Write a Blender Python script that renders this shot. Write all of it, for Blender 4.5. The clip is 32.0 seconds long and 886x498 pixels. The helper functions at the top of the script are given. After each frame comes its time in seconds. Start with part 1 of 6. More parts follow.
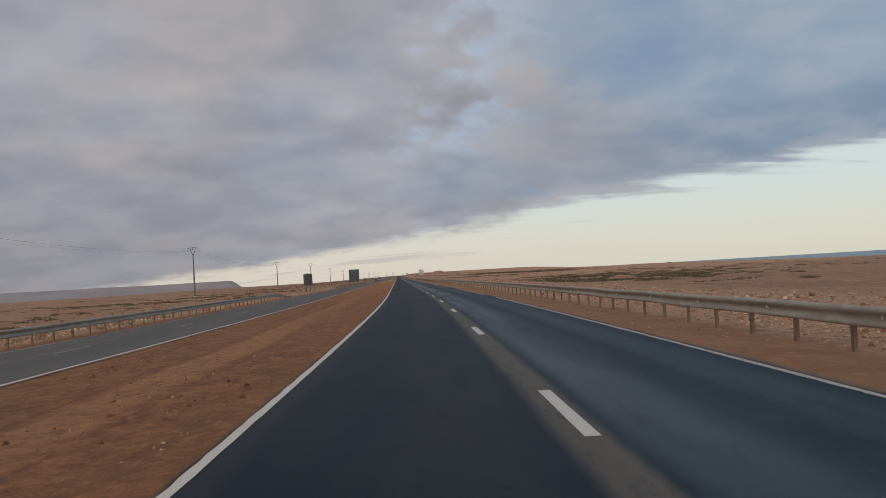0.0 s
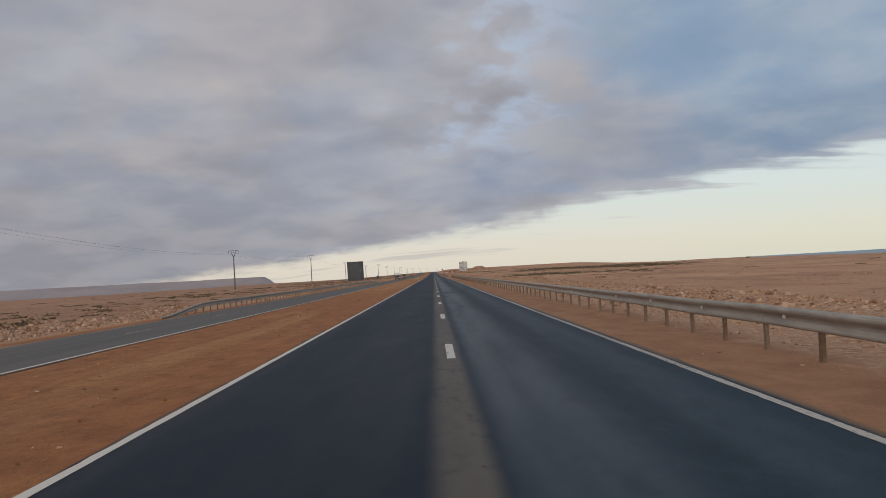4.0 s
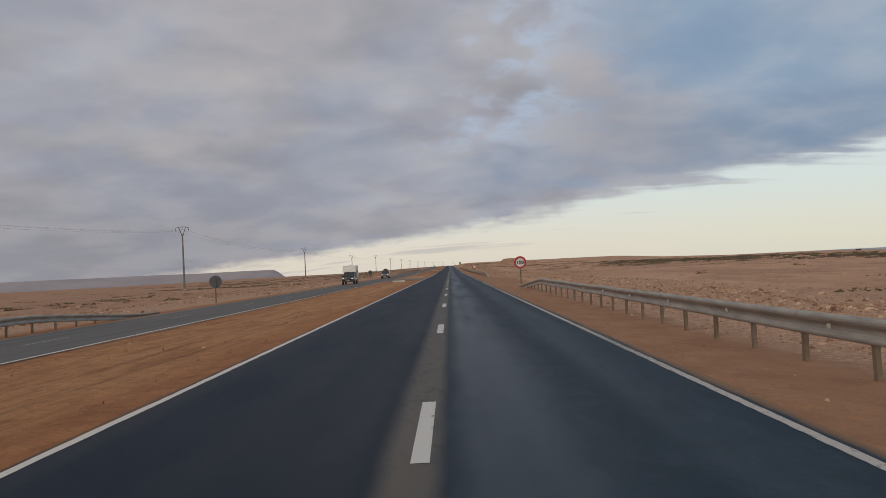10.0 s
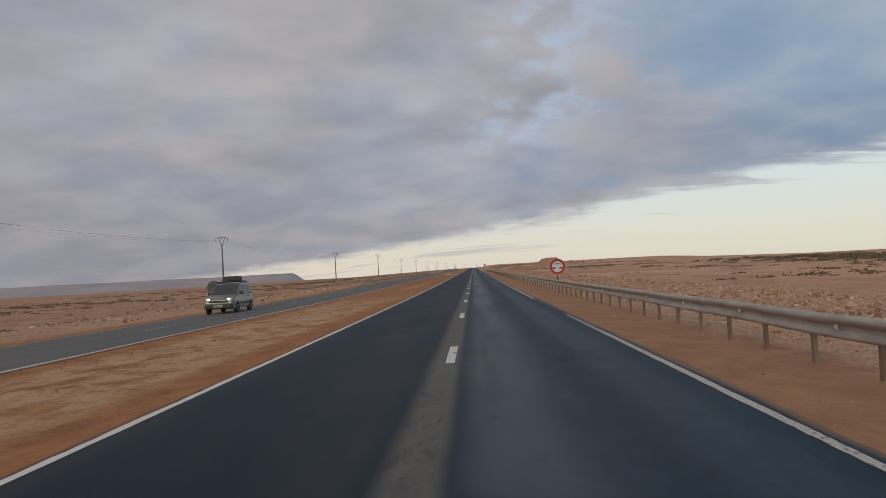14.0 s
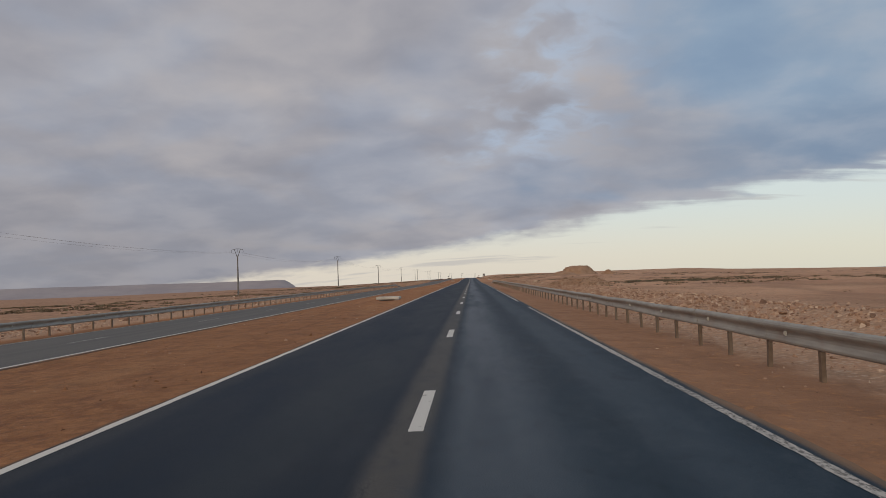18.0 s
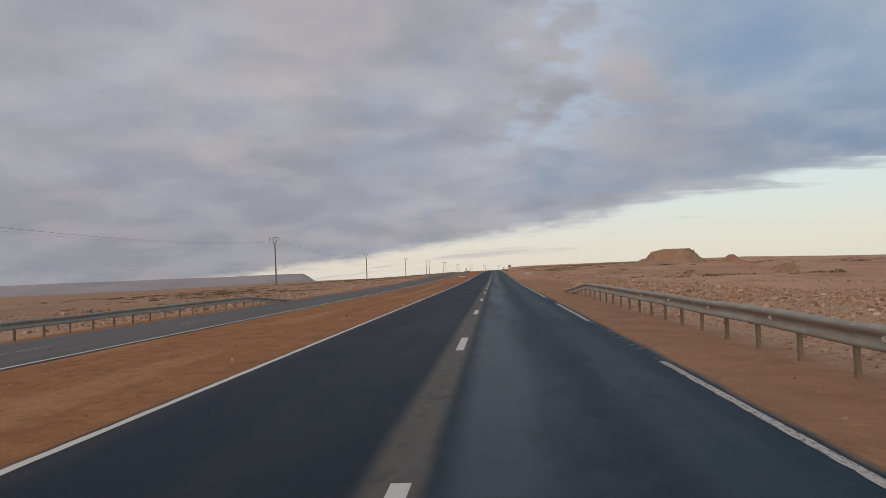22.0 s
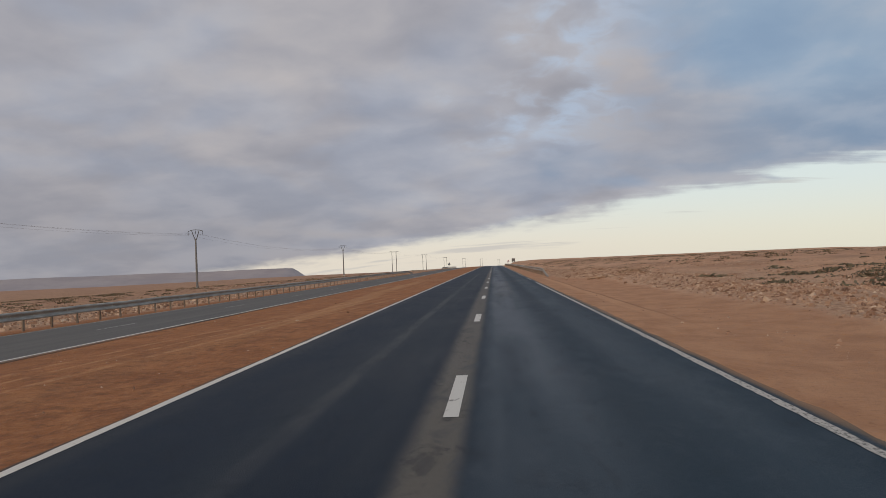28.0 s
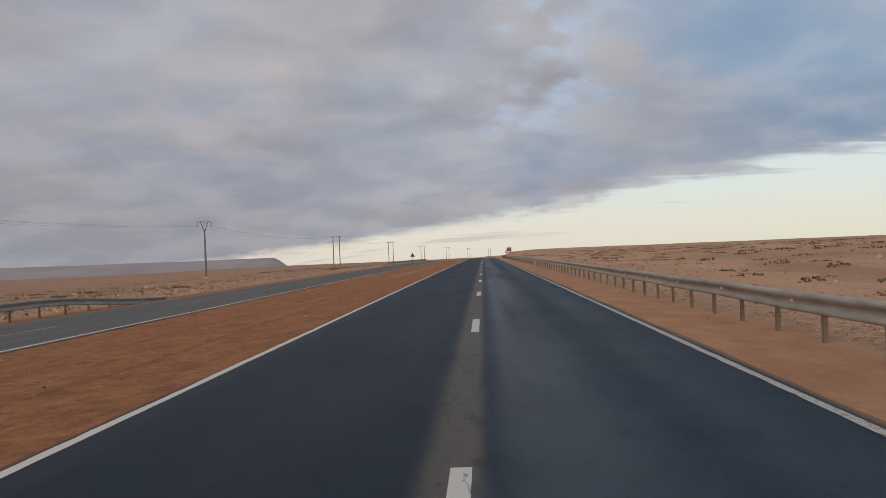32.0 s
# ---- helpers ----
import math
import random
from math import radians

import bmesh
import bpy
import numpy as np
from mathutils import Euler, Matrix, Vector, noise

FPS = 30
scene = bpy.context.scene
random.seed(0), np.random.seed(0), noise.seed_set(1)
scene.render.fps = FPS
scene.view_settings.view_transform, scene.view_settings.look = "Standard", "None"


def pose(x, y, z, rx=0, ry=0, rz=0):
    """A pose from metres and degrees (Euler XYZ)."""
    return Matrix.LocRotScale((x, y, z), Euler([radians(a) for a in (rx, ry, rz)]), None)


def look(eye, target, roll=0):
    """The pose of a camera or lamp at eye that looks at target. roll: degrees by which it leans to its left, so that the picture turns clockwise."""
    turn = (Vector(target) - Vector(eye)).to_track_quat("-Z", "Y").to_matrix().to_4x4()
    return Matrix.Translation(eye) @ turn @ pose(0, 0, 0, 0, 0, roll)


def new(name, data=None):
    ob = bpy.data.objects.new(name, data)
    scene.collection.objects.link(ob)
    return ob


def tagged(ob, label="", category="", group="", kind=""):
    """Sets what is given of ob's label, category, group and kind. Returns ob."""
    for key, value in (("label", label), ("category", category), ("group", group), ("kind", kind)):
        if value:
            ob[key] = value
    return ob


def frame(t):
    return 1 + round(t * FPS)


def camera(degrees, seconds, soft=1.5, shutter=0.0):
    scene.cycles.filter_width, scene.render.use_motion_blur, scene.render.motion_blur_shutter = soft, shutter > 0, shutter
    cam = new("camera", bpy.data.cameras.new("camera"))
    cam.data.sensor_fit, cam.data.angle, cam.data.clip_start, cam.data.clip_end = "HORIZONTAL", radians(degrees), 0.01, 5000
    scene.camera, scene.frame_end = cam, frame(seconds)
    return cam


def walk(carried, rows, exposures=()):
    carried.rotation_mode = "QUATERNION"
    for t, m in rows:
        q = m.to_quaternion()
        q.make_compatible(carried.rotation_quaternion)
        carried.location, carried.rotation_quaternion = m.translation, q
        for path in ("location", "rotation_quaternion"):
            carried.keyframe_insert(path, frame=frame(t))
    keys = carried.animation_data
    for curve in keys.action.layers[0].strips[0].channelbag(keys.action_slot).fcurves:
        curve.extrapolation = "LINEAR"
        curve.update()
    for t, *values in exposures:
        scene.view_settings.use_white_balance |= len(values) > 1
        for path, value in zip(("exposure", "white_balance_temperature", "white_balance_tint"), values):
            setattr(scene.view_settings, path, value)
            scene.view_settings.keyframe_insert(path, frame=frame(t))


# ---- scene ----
cam = camera(57.47, 32.0, soft=0.8)
walk(cam, [
    (0, pose(-2.62, 5.54, 1.580, 91.80, 3.34, -3.21)),
    (1, pose(-1.39, 39.76, 1.580, 91.64, 3.60, -2.61)),
    (2, pose(-0.69, 73.68, 1.580, 91.66, 3.15, -1.57)),
    (3, pose(-0.36, 107.60, 1.580, 91.64, 3.28, -0.83)),
    (3.5, pose(-0.29, 124.35, 1.580, 91.71, 3.39, -0.69)),
    (5.5, pose(0.03, 191.98, 1.580, 91.52, 2.58, -0.63)),
    (6, pose(0.17, 209.05, 1.580, 91.57, 2.70, -0.52)),
    (7, pose(0.34, 242.63, 1.580, 91.50, 2.91, -0.31)),
    (8, pose(0.37, 276.76, 1.580, 91.21, 2.86, -0.14)),
    (9, pose(0.47, 310.52, 1.580, 91.18, 2.95, 0.38)),
    (10, pose(0.33, 344.40, 1.580, 91.33, 2.82, 0.51)),
    (11, pose(0.33, 378.09, 1.580, 91.21, 2.93, 1.02)),
    (12, pose(0.36, 412.18, 1.580, 91.27, 2.66, 1.31)),
    (13, pose(0.47, 446.19, 1.580, 91.28, 2.85, 1.84)),
    (14, pose(0.50, 480.09, 1.580, 91.59, 3.10, 2.18)),
    (14.5, pose(0.51, 497.12, 1.580, 91.64, 2.74, 2.18)),
    (16.5, pose(0.61, 564.80, 1.672, 92.17, 2.06, 2.03)),
    (17, pose(0.63, 581.64, 1.734, 92.20, 1.97, 2.01)),
    (18, pose(0.64, 615.61, 1.877, 92.26, 2.03, 2.01)),
    (19, pose(0.64, 649.80, 2.020, 92.07, 1.90, 2.07)),
    (20, pose(0.67, 683.25, 2.161, 92.26, 1.73, 2.25)),
    (21, pose(0.71, 717.02, 2.302, 92.13, 1.98, 3.00)),
    (22, pose(0.78, 750.91, 2.438, 91.78, 2.49, 3.69)),
    (23, pose(0.75, 784.86, 2.533, 91.64, 2.41, 4.31)),
    (24, pose(0.56, 818.73, 2.610, 91.83, 2.91, 4.67)),
    (24.5, pose(0.50, 835.66, 2.650, 91.89, 2.62, 4.81)),
    (26.5, pose(0.42, 903.49, 3.060, 91.79, 2.51, 4.34)),
    (27, pose(0.47, 919.92, 3.202, 91.65, 2.63, 4.01)),
    (28, pose(0.51, 953.75, 3.495, 91.37, 2.44, 3.60)),
    (29, pose(0.33, 987.66, 3.714, 91.13, 2.64, 3.67)),
    (30, pose(0.20, 1021.54, 3.905, 90.83, 2.58, 3.56)),
    (31, pose(0.22, 1055.30, 4.098, 90.72, 2.32, 3.21)),
    (32, pose(0.23, 1089.06, 4.290, 90.62, 2.36, 2.86)),
], exposures=[(0, -0.09), (3, -0.01), (13, -0.03), (15.5, 0.01), (18, -0.05), (20, -0.02), (22, 0.04), (24, 0.02), (28, 0.05), (32, 0.06)])

# ---------------------------------------------------------------- light
class Nodes:
    """Short way to write node trees."""
    def __init__(self, tree):
        self.t = tree
        tree.nodes.clear()

    def add(self, kind, props=None, **ins):
        n = self.t.nodes.new(kind)
        p = props or {}
        if "operation" in p:
            n.operation = p["operation"]
        if "use_clamp" in p:
            n.use_clamp = p["use_clamp"]
        if "interpolation_type" in p:
            n.interpolation_type = p["interpolation_type"]
        if "data_type" in p:
            n.data_type, n.blend_type = p["data_type"], p["blend_type"]
        if "uv_map" in p:
            n.uv_map = p["uv_map"]
        for key, val in ins.items():
            s = n.inputs[int(key[1:])] if key[0] == "i" and key[1:].isdigit() else n.inputs[key.replace("_", " ")]
            if isinstance(val, bpy.types.NodeSocket):
                self.t.links.new(val, s)
            else:
                s.default_value = val
        return n

    def math(self, op, a, b=0.0, c=0.0, clamp=False):
        return self.add("ShaderNodeMath", {"operation": op, "use_clamp": clamp}, i0=a, i1=b, i2=c).outputs[0]

    def step(self, x, lo, hi):
        """0 below lo, 1 above hi, smooth between."""
        n = self.add("ShaderNodeMapRange", {"interpolation_type": "SMOOTHSTEP"}, i0=x, i1=lo, i2=hi)
        return n.outputs[0]

    def band(self, x, a, b, c, d):
        return self.math("MULTIPLY", self.step(x, a, b), self.math("SUBTRACT", 1.0, self.step(x, c, d)))

    def mix(self, f, a, b, blend="MIX"):
        n = self.add("ShaderNodeMix", {"data_type": "RGBA", "blend_type": blend})
        for s, val in ((n.inputs[0], f), (n.inputs[6], a), (n.inputs[7], b)):
            if isinstance(val, bpy.types.NodeSocket):
                self.t.links.new(val, s)
            elif isinstance(val, (int, float)):
                s.default_value = val
            else:
                s.default_value = (*val, 1.0) if len(val) == 3 else val
        return n.outputs[2]

    def noise(self, vec, scale, detail=4.0, rough=0.55, dist=0.0):
        return self.add("ShaderNodeTexNoise", None, Vector=vec, Scale=scale, Detail=detail, Roughness=rough, Distortion=dist).outputs[0]

    def scaled(self, vec, s):
        return self.add("ShaderNodeVectorMath", {"operation": "MULTIPLY"}, i0=vec, i1=s).outputs[0]

    def ramp(self, f, stops):
        n = self.add("ShaderNodeValToRGB", None, Fac=f)
        r = n.color_ramp
        while len(r.elements) < len(stops):
            r.elements.new(0.5)
        for e, (p, c) in zip(r.elements, stops):
            e.position, e.color = p, (*c, 1.0)
        return n.outputs[0]


SUN_ELEV, SUN_AZ = 24.0, 205.0      # a low sun behind thin cloud, behind and to the left of the drive
world = bpy.data.worlds.new("sky")
scene.world = world
world.use_nodes = True
N = Nodes(world.node_tree)
d = N.add("ShaderNodeTexCoord").outputs["Generated"]
sep = N.add("ShaderNodeSeparateXYZ", None, Vector=d)
dx, dy, dz = sep.outputs
sky = N.add("ShaderNodeTexSky")
sky.sky_type, sky.sun_disc, sky.altitude = "NISHITA", False, 50.0
sky.sun_elevation, sky.sun_rotation = radians(SUN_ELEV), radians(SUN_AZ)
nishita = sky.outputs[0]
up = N.math("MAXIMUM", dz, 0.0)
flat = N.add("ShaderNodeCombineXYZ", None, X=N.math("DIVIDE", dx, N.math("ADD", up, 0.26)),
             Y=N.math("DIVIDE", dy, N.math("ADD", up, 0.26)), Z=0.0).outputs[0]
turned = N.add("ShaderNodeVectorRotate", None, Vector=flat, Angle=0.12).outputs[0]
shade = N.noise(N.scaled(turned, (1.0, 1.0, 1.0)), 2.0, 3.0, 0.45, 0.12)
puffs = N.noise(N.scaled(turned, (1.0, 0.95, 1.0)), 4.2, 6.0, 0.50, 0.25)
billow = N.noise(N.scaled(turned, (1.0, 1.0, 1.0)), 9.5, 6.0, 0.50, 0.5)
hue = N.noise(N.add("ShaderNodeVectorMath", {"operation": "ADD"}, i0=turned, i1=(7.3, 2.9, 0.0)).outputs[0], 1.9, 3.0, 0.5, 0.3)
fray = N.noise(N.scaled(turned, (0.8, 1.3, 1.0)), 4.0, 8.0, 0.60)
body = N.math("ADD", N.math("MULTIPLY", shade, 0.55), N.math("MULTIPLY", puffs, 0.50))
body = N.math("ADD", body, N.math("SUBTRACT", N.math("MULTIPLY", billow, 0.15), 0.100))
# the cloud deck: soft puffs, lilac to slate, thinning to blue on the right
warm = N.ramp(body, [(0.32, (0.310, 0.308, 0.340)), (0.46, (0.365, 0.356, 0.382)), (0.56, (0.415, 0.398, 0.412)), (0.70, (0.48, 0.448, 0.445))])
cool = N.ramp(body, [(0.32, (0.295, 0.318, 0.382)), (0.46, (0.345, 0.364, 0.422)), (0.56, (0.392, 0.404, 0.453)), (0.70, (0.455, 0.455, 0.482))])
deck = N.mix(N.step(hue, 0.40, 0.62), warm, cool)
side = N.math("ADD", N.math("MULTIPLY", dx, 1.5), N.math("MULTIPLY", N.math("SUBTRACT", hue, 0.5), 0.8))
side = N.math("ADD", side, N.math("MULTIPLY", N.math("SUBTRACT", body, 0.5), -0.5))
blue = N.step(N.math("ADD", side, N.math("MULTIPLY", dz, 0.25)), 0.22, 0.68)
gap = N.ramp(body, [(0.34, (0.232, 0.330, 0.455)), (0.48, (0.272, 0.370, 0.485)), (0.58, (0.325, 0.410, 0.510)), (0.72, (0.41, 0.470, 0.555))])
deck = N.mix(N.math("MULTIPLY", blue, 0.88), deck, gap)
# a pale wisp where the deck is torn, and a slate bank low on the right
tear = N.math("SUBTRACT", N.math("DIVIDE", dx, N.math("MAXIMUM", dy, 0.05)), N.math("SUBTRACT", N.math("MULTIPLY", dz, 0.45), -0.032))
tear = N.math("ADD", tear, N.math("ADD", N.math("MULTIPLY", N.math("SUBTRACT", puffs, 0.5), 0.30), N.math("MULTIPLY", N.math("SUBTRACT", billow, 0.5), 0.22)))
wisp = N.math("MULTIPLY", N.band(tear, -0.13, 0.0, 0.01, 0.09), N.band(dz, 0.12, 0.17, 0.27, 0.40))
deck = N.mix(N.math("MULTIPLY", wisp, N.math("ADD", 0.15, N.math("MULTIPLY", N.step(billow, 0.40, 0.66), 0.45))), deck, (0.445, 0.555, 0.700))
bank = N.math("MULTIPLY", N.band(dz, 0.075, 0.11, 0.15, 0.21), N.step(N.math("ADD", dx, N.math("MULTIPLY", N.math("SUBTRACT", puffs, 0.5), 0.4)), 0.05, 0.38))
deck = N.mix(N.math("MULTIPLY", bank, 0.60), deck, N.mix(N.step(puffs, 0.36, 0.64), (0.208, 0.270, 0.365), (0.300, 0.345, 0.422)))
low = N.math("MULTIPLY", N.math("SUBTRACT", 1.0, N.step(dz, 0.01, 0.22)), N.math("SUBTRACT", 1.0, N.step(dx, -0.35, 0.05)))
deck = N.mix(N.math("MULTIPLY", low, 0.75), deck, N.mix(N.step(body, 0.40, 0.58), (0.270, 0.264, 0.288), (0.322, 0.308, 0.326)))
# a clear pale band under the deck's far edge
rim_z = N.math("ADD", 0.0475, N.math("ADD", N.math("MULTIPLY", dx, 0.13), N.math("MULTIPLY", N.step(dx, 0.08, 0.30), 0.013)))
rim_z = N.math("SUBTRACT", rim_z, N.math("MULTIPLY", N.math("MAXIMUM", N.math("SUBTRACT", dx, 0.30), 0.0), 0.02))
edge = N.math("MULTIPLY", N.math("SUBTRACT", rim_z, dz), 7.8)
edge = N.math("ADD", edge, N.math("MULTIPLY", N.math("SUBTRACT", fray, 0.5), 0.22))
edge = N.math("ADD", edge, N.math("MULTIPLY", N.math("SUBTRACT", billow, 0.5), 0.10))
shred = N.noise(N.scaled(turned, (0.5, 3.2, 1.0)), 2.8, 4.0, 0.55, 0.2)
tongue = N.math("MULTIPLY", N.step(dx, 0.06, 0.30), N.math("MULTIPLY", N.step(shred, 0.36, 0.64), 0.10))
clear = N.step(N.math("SUBTRACT", edge, tongue), -0.060, 0.085)
pale = N.mix(N.step(dx, -0.1, 0.5), (0.785, 0.702, 0.590), (0.760, 0.725, 0.590))
pale = N.mix(N.step(dz, 0.01, 0.10), pale, (0.695, 0.752, 0.715))
pale = N.mix(0.12, pale, N.scaled(nishita, (0.1, 0.1, 0.1)))
pale = N.mix(N.math("MULTIPLY", N.math("MULTIPLY", N.step(shred, 0.55, 0.68), N.band(edge, 0.03, 0.10, 0.20, 0.34)), 0.55), pale, (0.47, 0.45, 0.44))
fringe = N.math("MULTIPLY", N.step(edge, -0.10, 0.02), N.step(dx, 0.02, 0.25))
deck = N.mix(N.math("MULTIPLY", fringe, 0.55), deck, (0.430, 0.440, 0.470))
col = N.mix(clear, deck, pale)
# the half of the sky behind the drive is the brighter one, towards the morning sun
behind = N.math("MULTIPLY", N.step(N.math("SUBTRACT", N.math("MULTIPLY", dy, -1.0), N.math("MULTIPLY", dx, 0.25)), -0.25, 0.9), N.step(dz, -0.05, 0.2))
overhead = N.step(dz, 0.45, 0.95)
gain = N.math("ADD", 1.0, N.math("MULTIPLY", behind, 0.35))
col = N.mix(N.math("MAXIMUM", behind, N.math("MULTIPLY", overhead, 0.6)), col, (1.12, 0.97, 0.78), "MULTIPLY")
col = N.mix(1.0, col, (0.985, 1.0, 1.025), "MULTIPLY")
bg = N.add("ShaderNodeBackground", None, Color=col, Strength=gain)
N.add("ShaderNodeOutputWorld", None, Surface=bg.outputs[0])

sun = new("sun", bpy.data.lights.new("sun", "SUN"))
sun.data.energy, sun.data.angle, sun.data.color = 0.85, radians(24), (1.0, 0.84, 0.64)
sun.matrix_world = look((0, 0, 0), (-math.sin(radians(SUN_AZ)), -math.cos(radians(SUN_AZ)), -math.tan(radians(SUN_ELEV))))

# ---------------------------------------------------------------- materials
def material(name, build):
    m = bpy.data.materials.new(name)
    m.use_nodes = True
    n = Nodes(m.node_tree)
    build(n)
    return m


def surface(n, color, rough=0.7, metal=0.0, bump=None, dist=0.01, strength=0.6, **more):
    ins = {"Base_Color": color if isinstance(color, bpy.types.NodeSocket) else (*color, 1.0), "Roughness": rough, "Metallic": metal}
    ins.update(more)
    if bump is not None:
        ins["Normal"] = n.add("ShaderNodeBump", None, Strength=strength, Distance=dist, Height=bump).outputs[0]
    b = n.add("ShaderNodeBsdfPrincipled", None, **ins)
    n.add("ShaderNodeOutputMaterial", None, Surface=b.outputs[0])


def plain(name, color, rough=0.6, metal=0.0, vary=0.25, scale=6.0, bump=0.004):
    """A paint or metal with two scales of wear."""
    def build(n):
        co = n.add("ShaderNodeTexCoord").outputs["Object"]
        a, b = n.noise(co, scale, 4.0), n.noise(co, scale * 9, 3.0)
        f = n.math("ADD", n.math("MULTIPLY", a, 0.65), n.math("MULTIPLY", b, 0.35))
        dark = tuple(c * (1 - vary) for c in color)
        light = tuple(min(1.0, c * (1 + vary * 0.7)) for c in color)
        surface(n, n.mix(n.step(f, 0.3, 0.7), dark, light), n.math("ADD", rough - 0.08, n.math("MULTIPLY", b, 0.16)), metal, b, bump)
    return material(name, build)


def lanes(n):
    """Lateral place and place along the road, in metres, with a 3D vector of them."""
    uv = n.add("ShaderNodeUVMap", {"uv_map": "lane"}).outputs[0]
    s = n.add("ShaderNodeSeparateXYZ", None, Vector=uv)
    return uv, s.outputs[0], s.outputs[1]


def build_asphalt(n):
    uv, u, v = lanes(n)
    grain = n.noise(uv, 55.0, 3.0, 0.7)
    along = n.noise(n.scaled(uv, (0.9, 0.06, 1)), 1.0, 3.0, 0.5)
    patch = n.noise(n.scaled(uv, (0.9, 0.22, 1)), 1.0, 6.0, 0.66, 0.4)
    wob = n.math("MULTIPLY", n.math("SUBTRACT", n.noise(n.scaled(uv, (1, 0.5, 1)), 1.0, 4.0), 0.5), 0.16)
    uw = n.math("ADD", u, wob)
    blotch = n.noise(n.scaled(uv, (2.6, 1.1, 1)), 1.0, 7.0, 0.72, 0.5)
    base = n.mix(n.step(patch, 0.35, 0.7), (0.0035, 0.0105, 0.0235), (0.0070, 0.0165, 0.0340))
    # right lane paler and bluer: reflected sky is painted into the base colour
    base = n.mix(n.math("MULTIPLY", n.step(uw, -0.1, 0.5), 0.75), base, n.mix(n.step(patch, 0.3, 0.7), (0.015, 0.029, 0.045), (0.025, 0.043, 0.062)))
    # polished wheel bands of the busier lane, with its sky sheen put into colour
    bands = n.math("MAXIMUM", n.band(uw, 0.15, 0.55, 1.0, 1.9), n.math("MULTIPLY", n.band(uw, 2.0, 2.4, 2.8, 3.2), 0.40))
    bands = n.math("MULTIPLY", bands, n.math("MULTIPLY", n.step(along, 0.15, 0.60), n.math("ADD", 0.82, n.math("MULTIPLY", patch, 0.35))))
    base = n.mix(n.math("MULTIPLY", bands, 0.7), base, (0.040, 0.060, 0.084))
    left = n.math("MULTIPLY", n.band(uw, -2.4, -1.5, -0.7, -0.25), n.step(along, 0.30, 0.70))
    base = n.mix(n.math("MULTIPLY", left, 0.7), base, (0.026, 0.034, 0.043))
    # the old surface that shows between the two overlay strips and past the edge line
    seam = n.band(n.math("SUBTRACT", uw, n.math("MULTIPLY", wob, 0.4)), -0.42, -0.17, 0.08, 0.26)
    old = n.mix(grain, (0.108, 0.095, 0.080), (0.175, 0.156, 0.133))
    tarred = n.math("SUBTRACT", 1.0, n.math("MULTIPLY", n.band(v, 560.0, 590.0, 650.0, 690.0), 0.38))
    base = n.mix(n.math("MULTIPLY", n.math("MULTIPLY", seam, tarred), n.math("ADD", 0.62, n.math("MULTIPLY", along, 0.4))), base, old)
    worn = n.math("MULTIPLY", n.step(v, 985.0, 1070.0), n.math("ADD", 0.25, n.math("MULTIPLY", patch, 0.35)))
    base = n.mix(n.math("MULTIPLY", worn, n.math("SUBTRACT", 1.0, seam)), base, (0.026, 0.038, 0.057))
    scuff = n.math("MULTIPLY", n.band(uw, -1.72, -1.58, -1.50, -1.36), n.band(v, 950.0, 972.0, 1045.0, 1075.0))
    stain = n.math("MULTIPLY", n.band(uw, 0.35, 0.7, 1.2, 1.7), n.band(v, 984.0, 994.0, 1014.0, 1015.0))
    base = n.mix(n.math("MULTIPLY", n.math("MAXIMUM", scuff, stain), n.math("MULTIPLY", n.step(patch, 0.35, 0.65), 0.6)), base, (0.105, 0.105, 0.105))
    # mottled patches; the paler ones right of the seam are sheen painted in
    base = n.mix(n.math("MULTIPLY", n.step(blotch, 0.50, 0.66), 0.42), base, n.mix(n.step(uw, -0.3, 0.3), (0.016, 0.024, 0.036), (0.046, 0.062, 0.084)))
    base = n.mix(n.math("MULTIPLY", n.math("SUBTRACT", 1.0, n.step(blotch, 0.34, 0.46)), 0.45), base, (0.004, 0.009, 0.018))
    rim = n.step(uw, 3.44, 3.52)
    base = n.mix(rim, base, n.mix(grain, (0.095, 0.066, 0.046), (0.180, 0.122, 0.082)))
    dust = n.math("MULTIPLY", n.step(uw, 3.47, 3.60), n.step(patch, 0.30, 0.55))
    base = n.mix(n.math("MULTIPLY", dust, 0.75), base, (0.30, 0.16, 0.085))
    base = n.mix(n.math("SUBTRACT", 1.0, n.step(uw, -3.70, -3.62)), base, n.mix(grain, (0.10, 0.055, 0.030), (0.23, 0.118, 0.058)))
    base = n.mix(n.math("MULTIPLY", n.band(uw, -3.56, -3.50, -3.36, -3.08), n.math("MULTIPLY", along, 0.55)), base, (0.060, 0.060, 0.058))
    base = n.mix(n.math("MULTIPLY", n.step(grain, 0.62, 0.74), 0.5), base, (0.040, 0.044, 0.048))
    rough = n.math("ADD", 0.56, n.math("MULTIPLY", n.math("SUBTRACT", patch, 0.5), 0.2))
    rough = n.math("SUBTRACT", rough, n.math("MULTIPLY", bands, 0.16))
    surface(n, base, rough, 0.0, grain, 0.006, 0.7, Specular_IOR_Level=0.09, Specular_Tint=(0.60, 0.82, 1.0, 1.0))


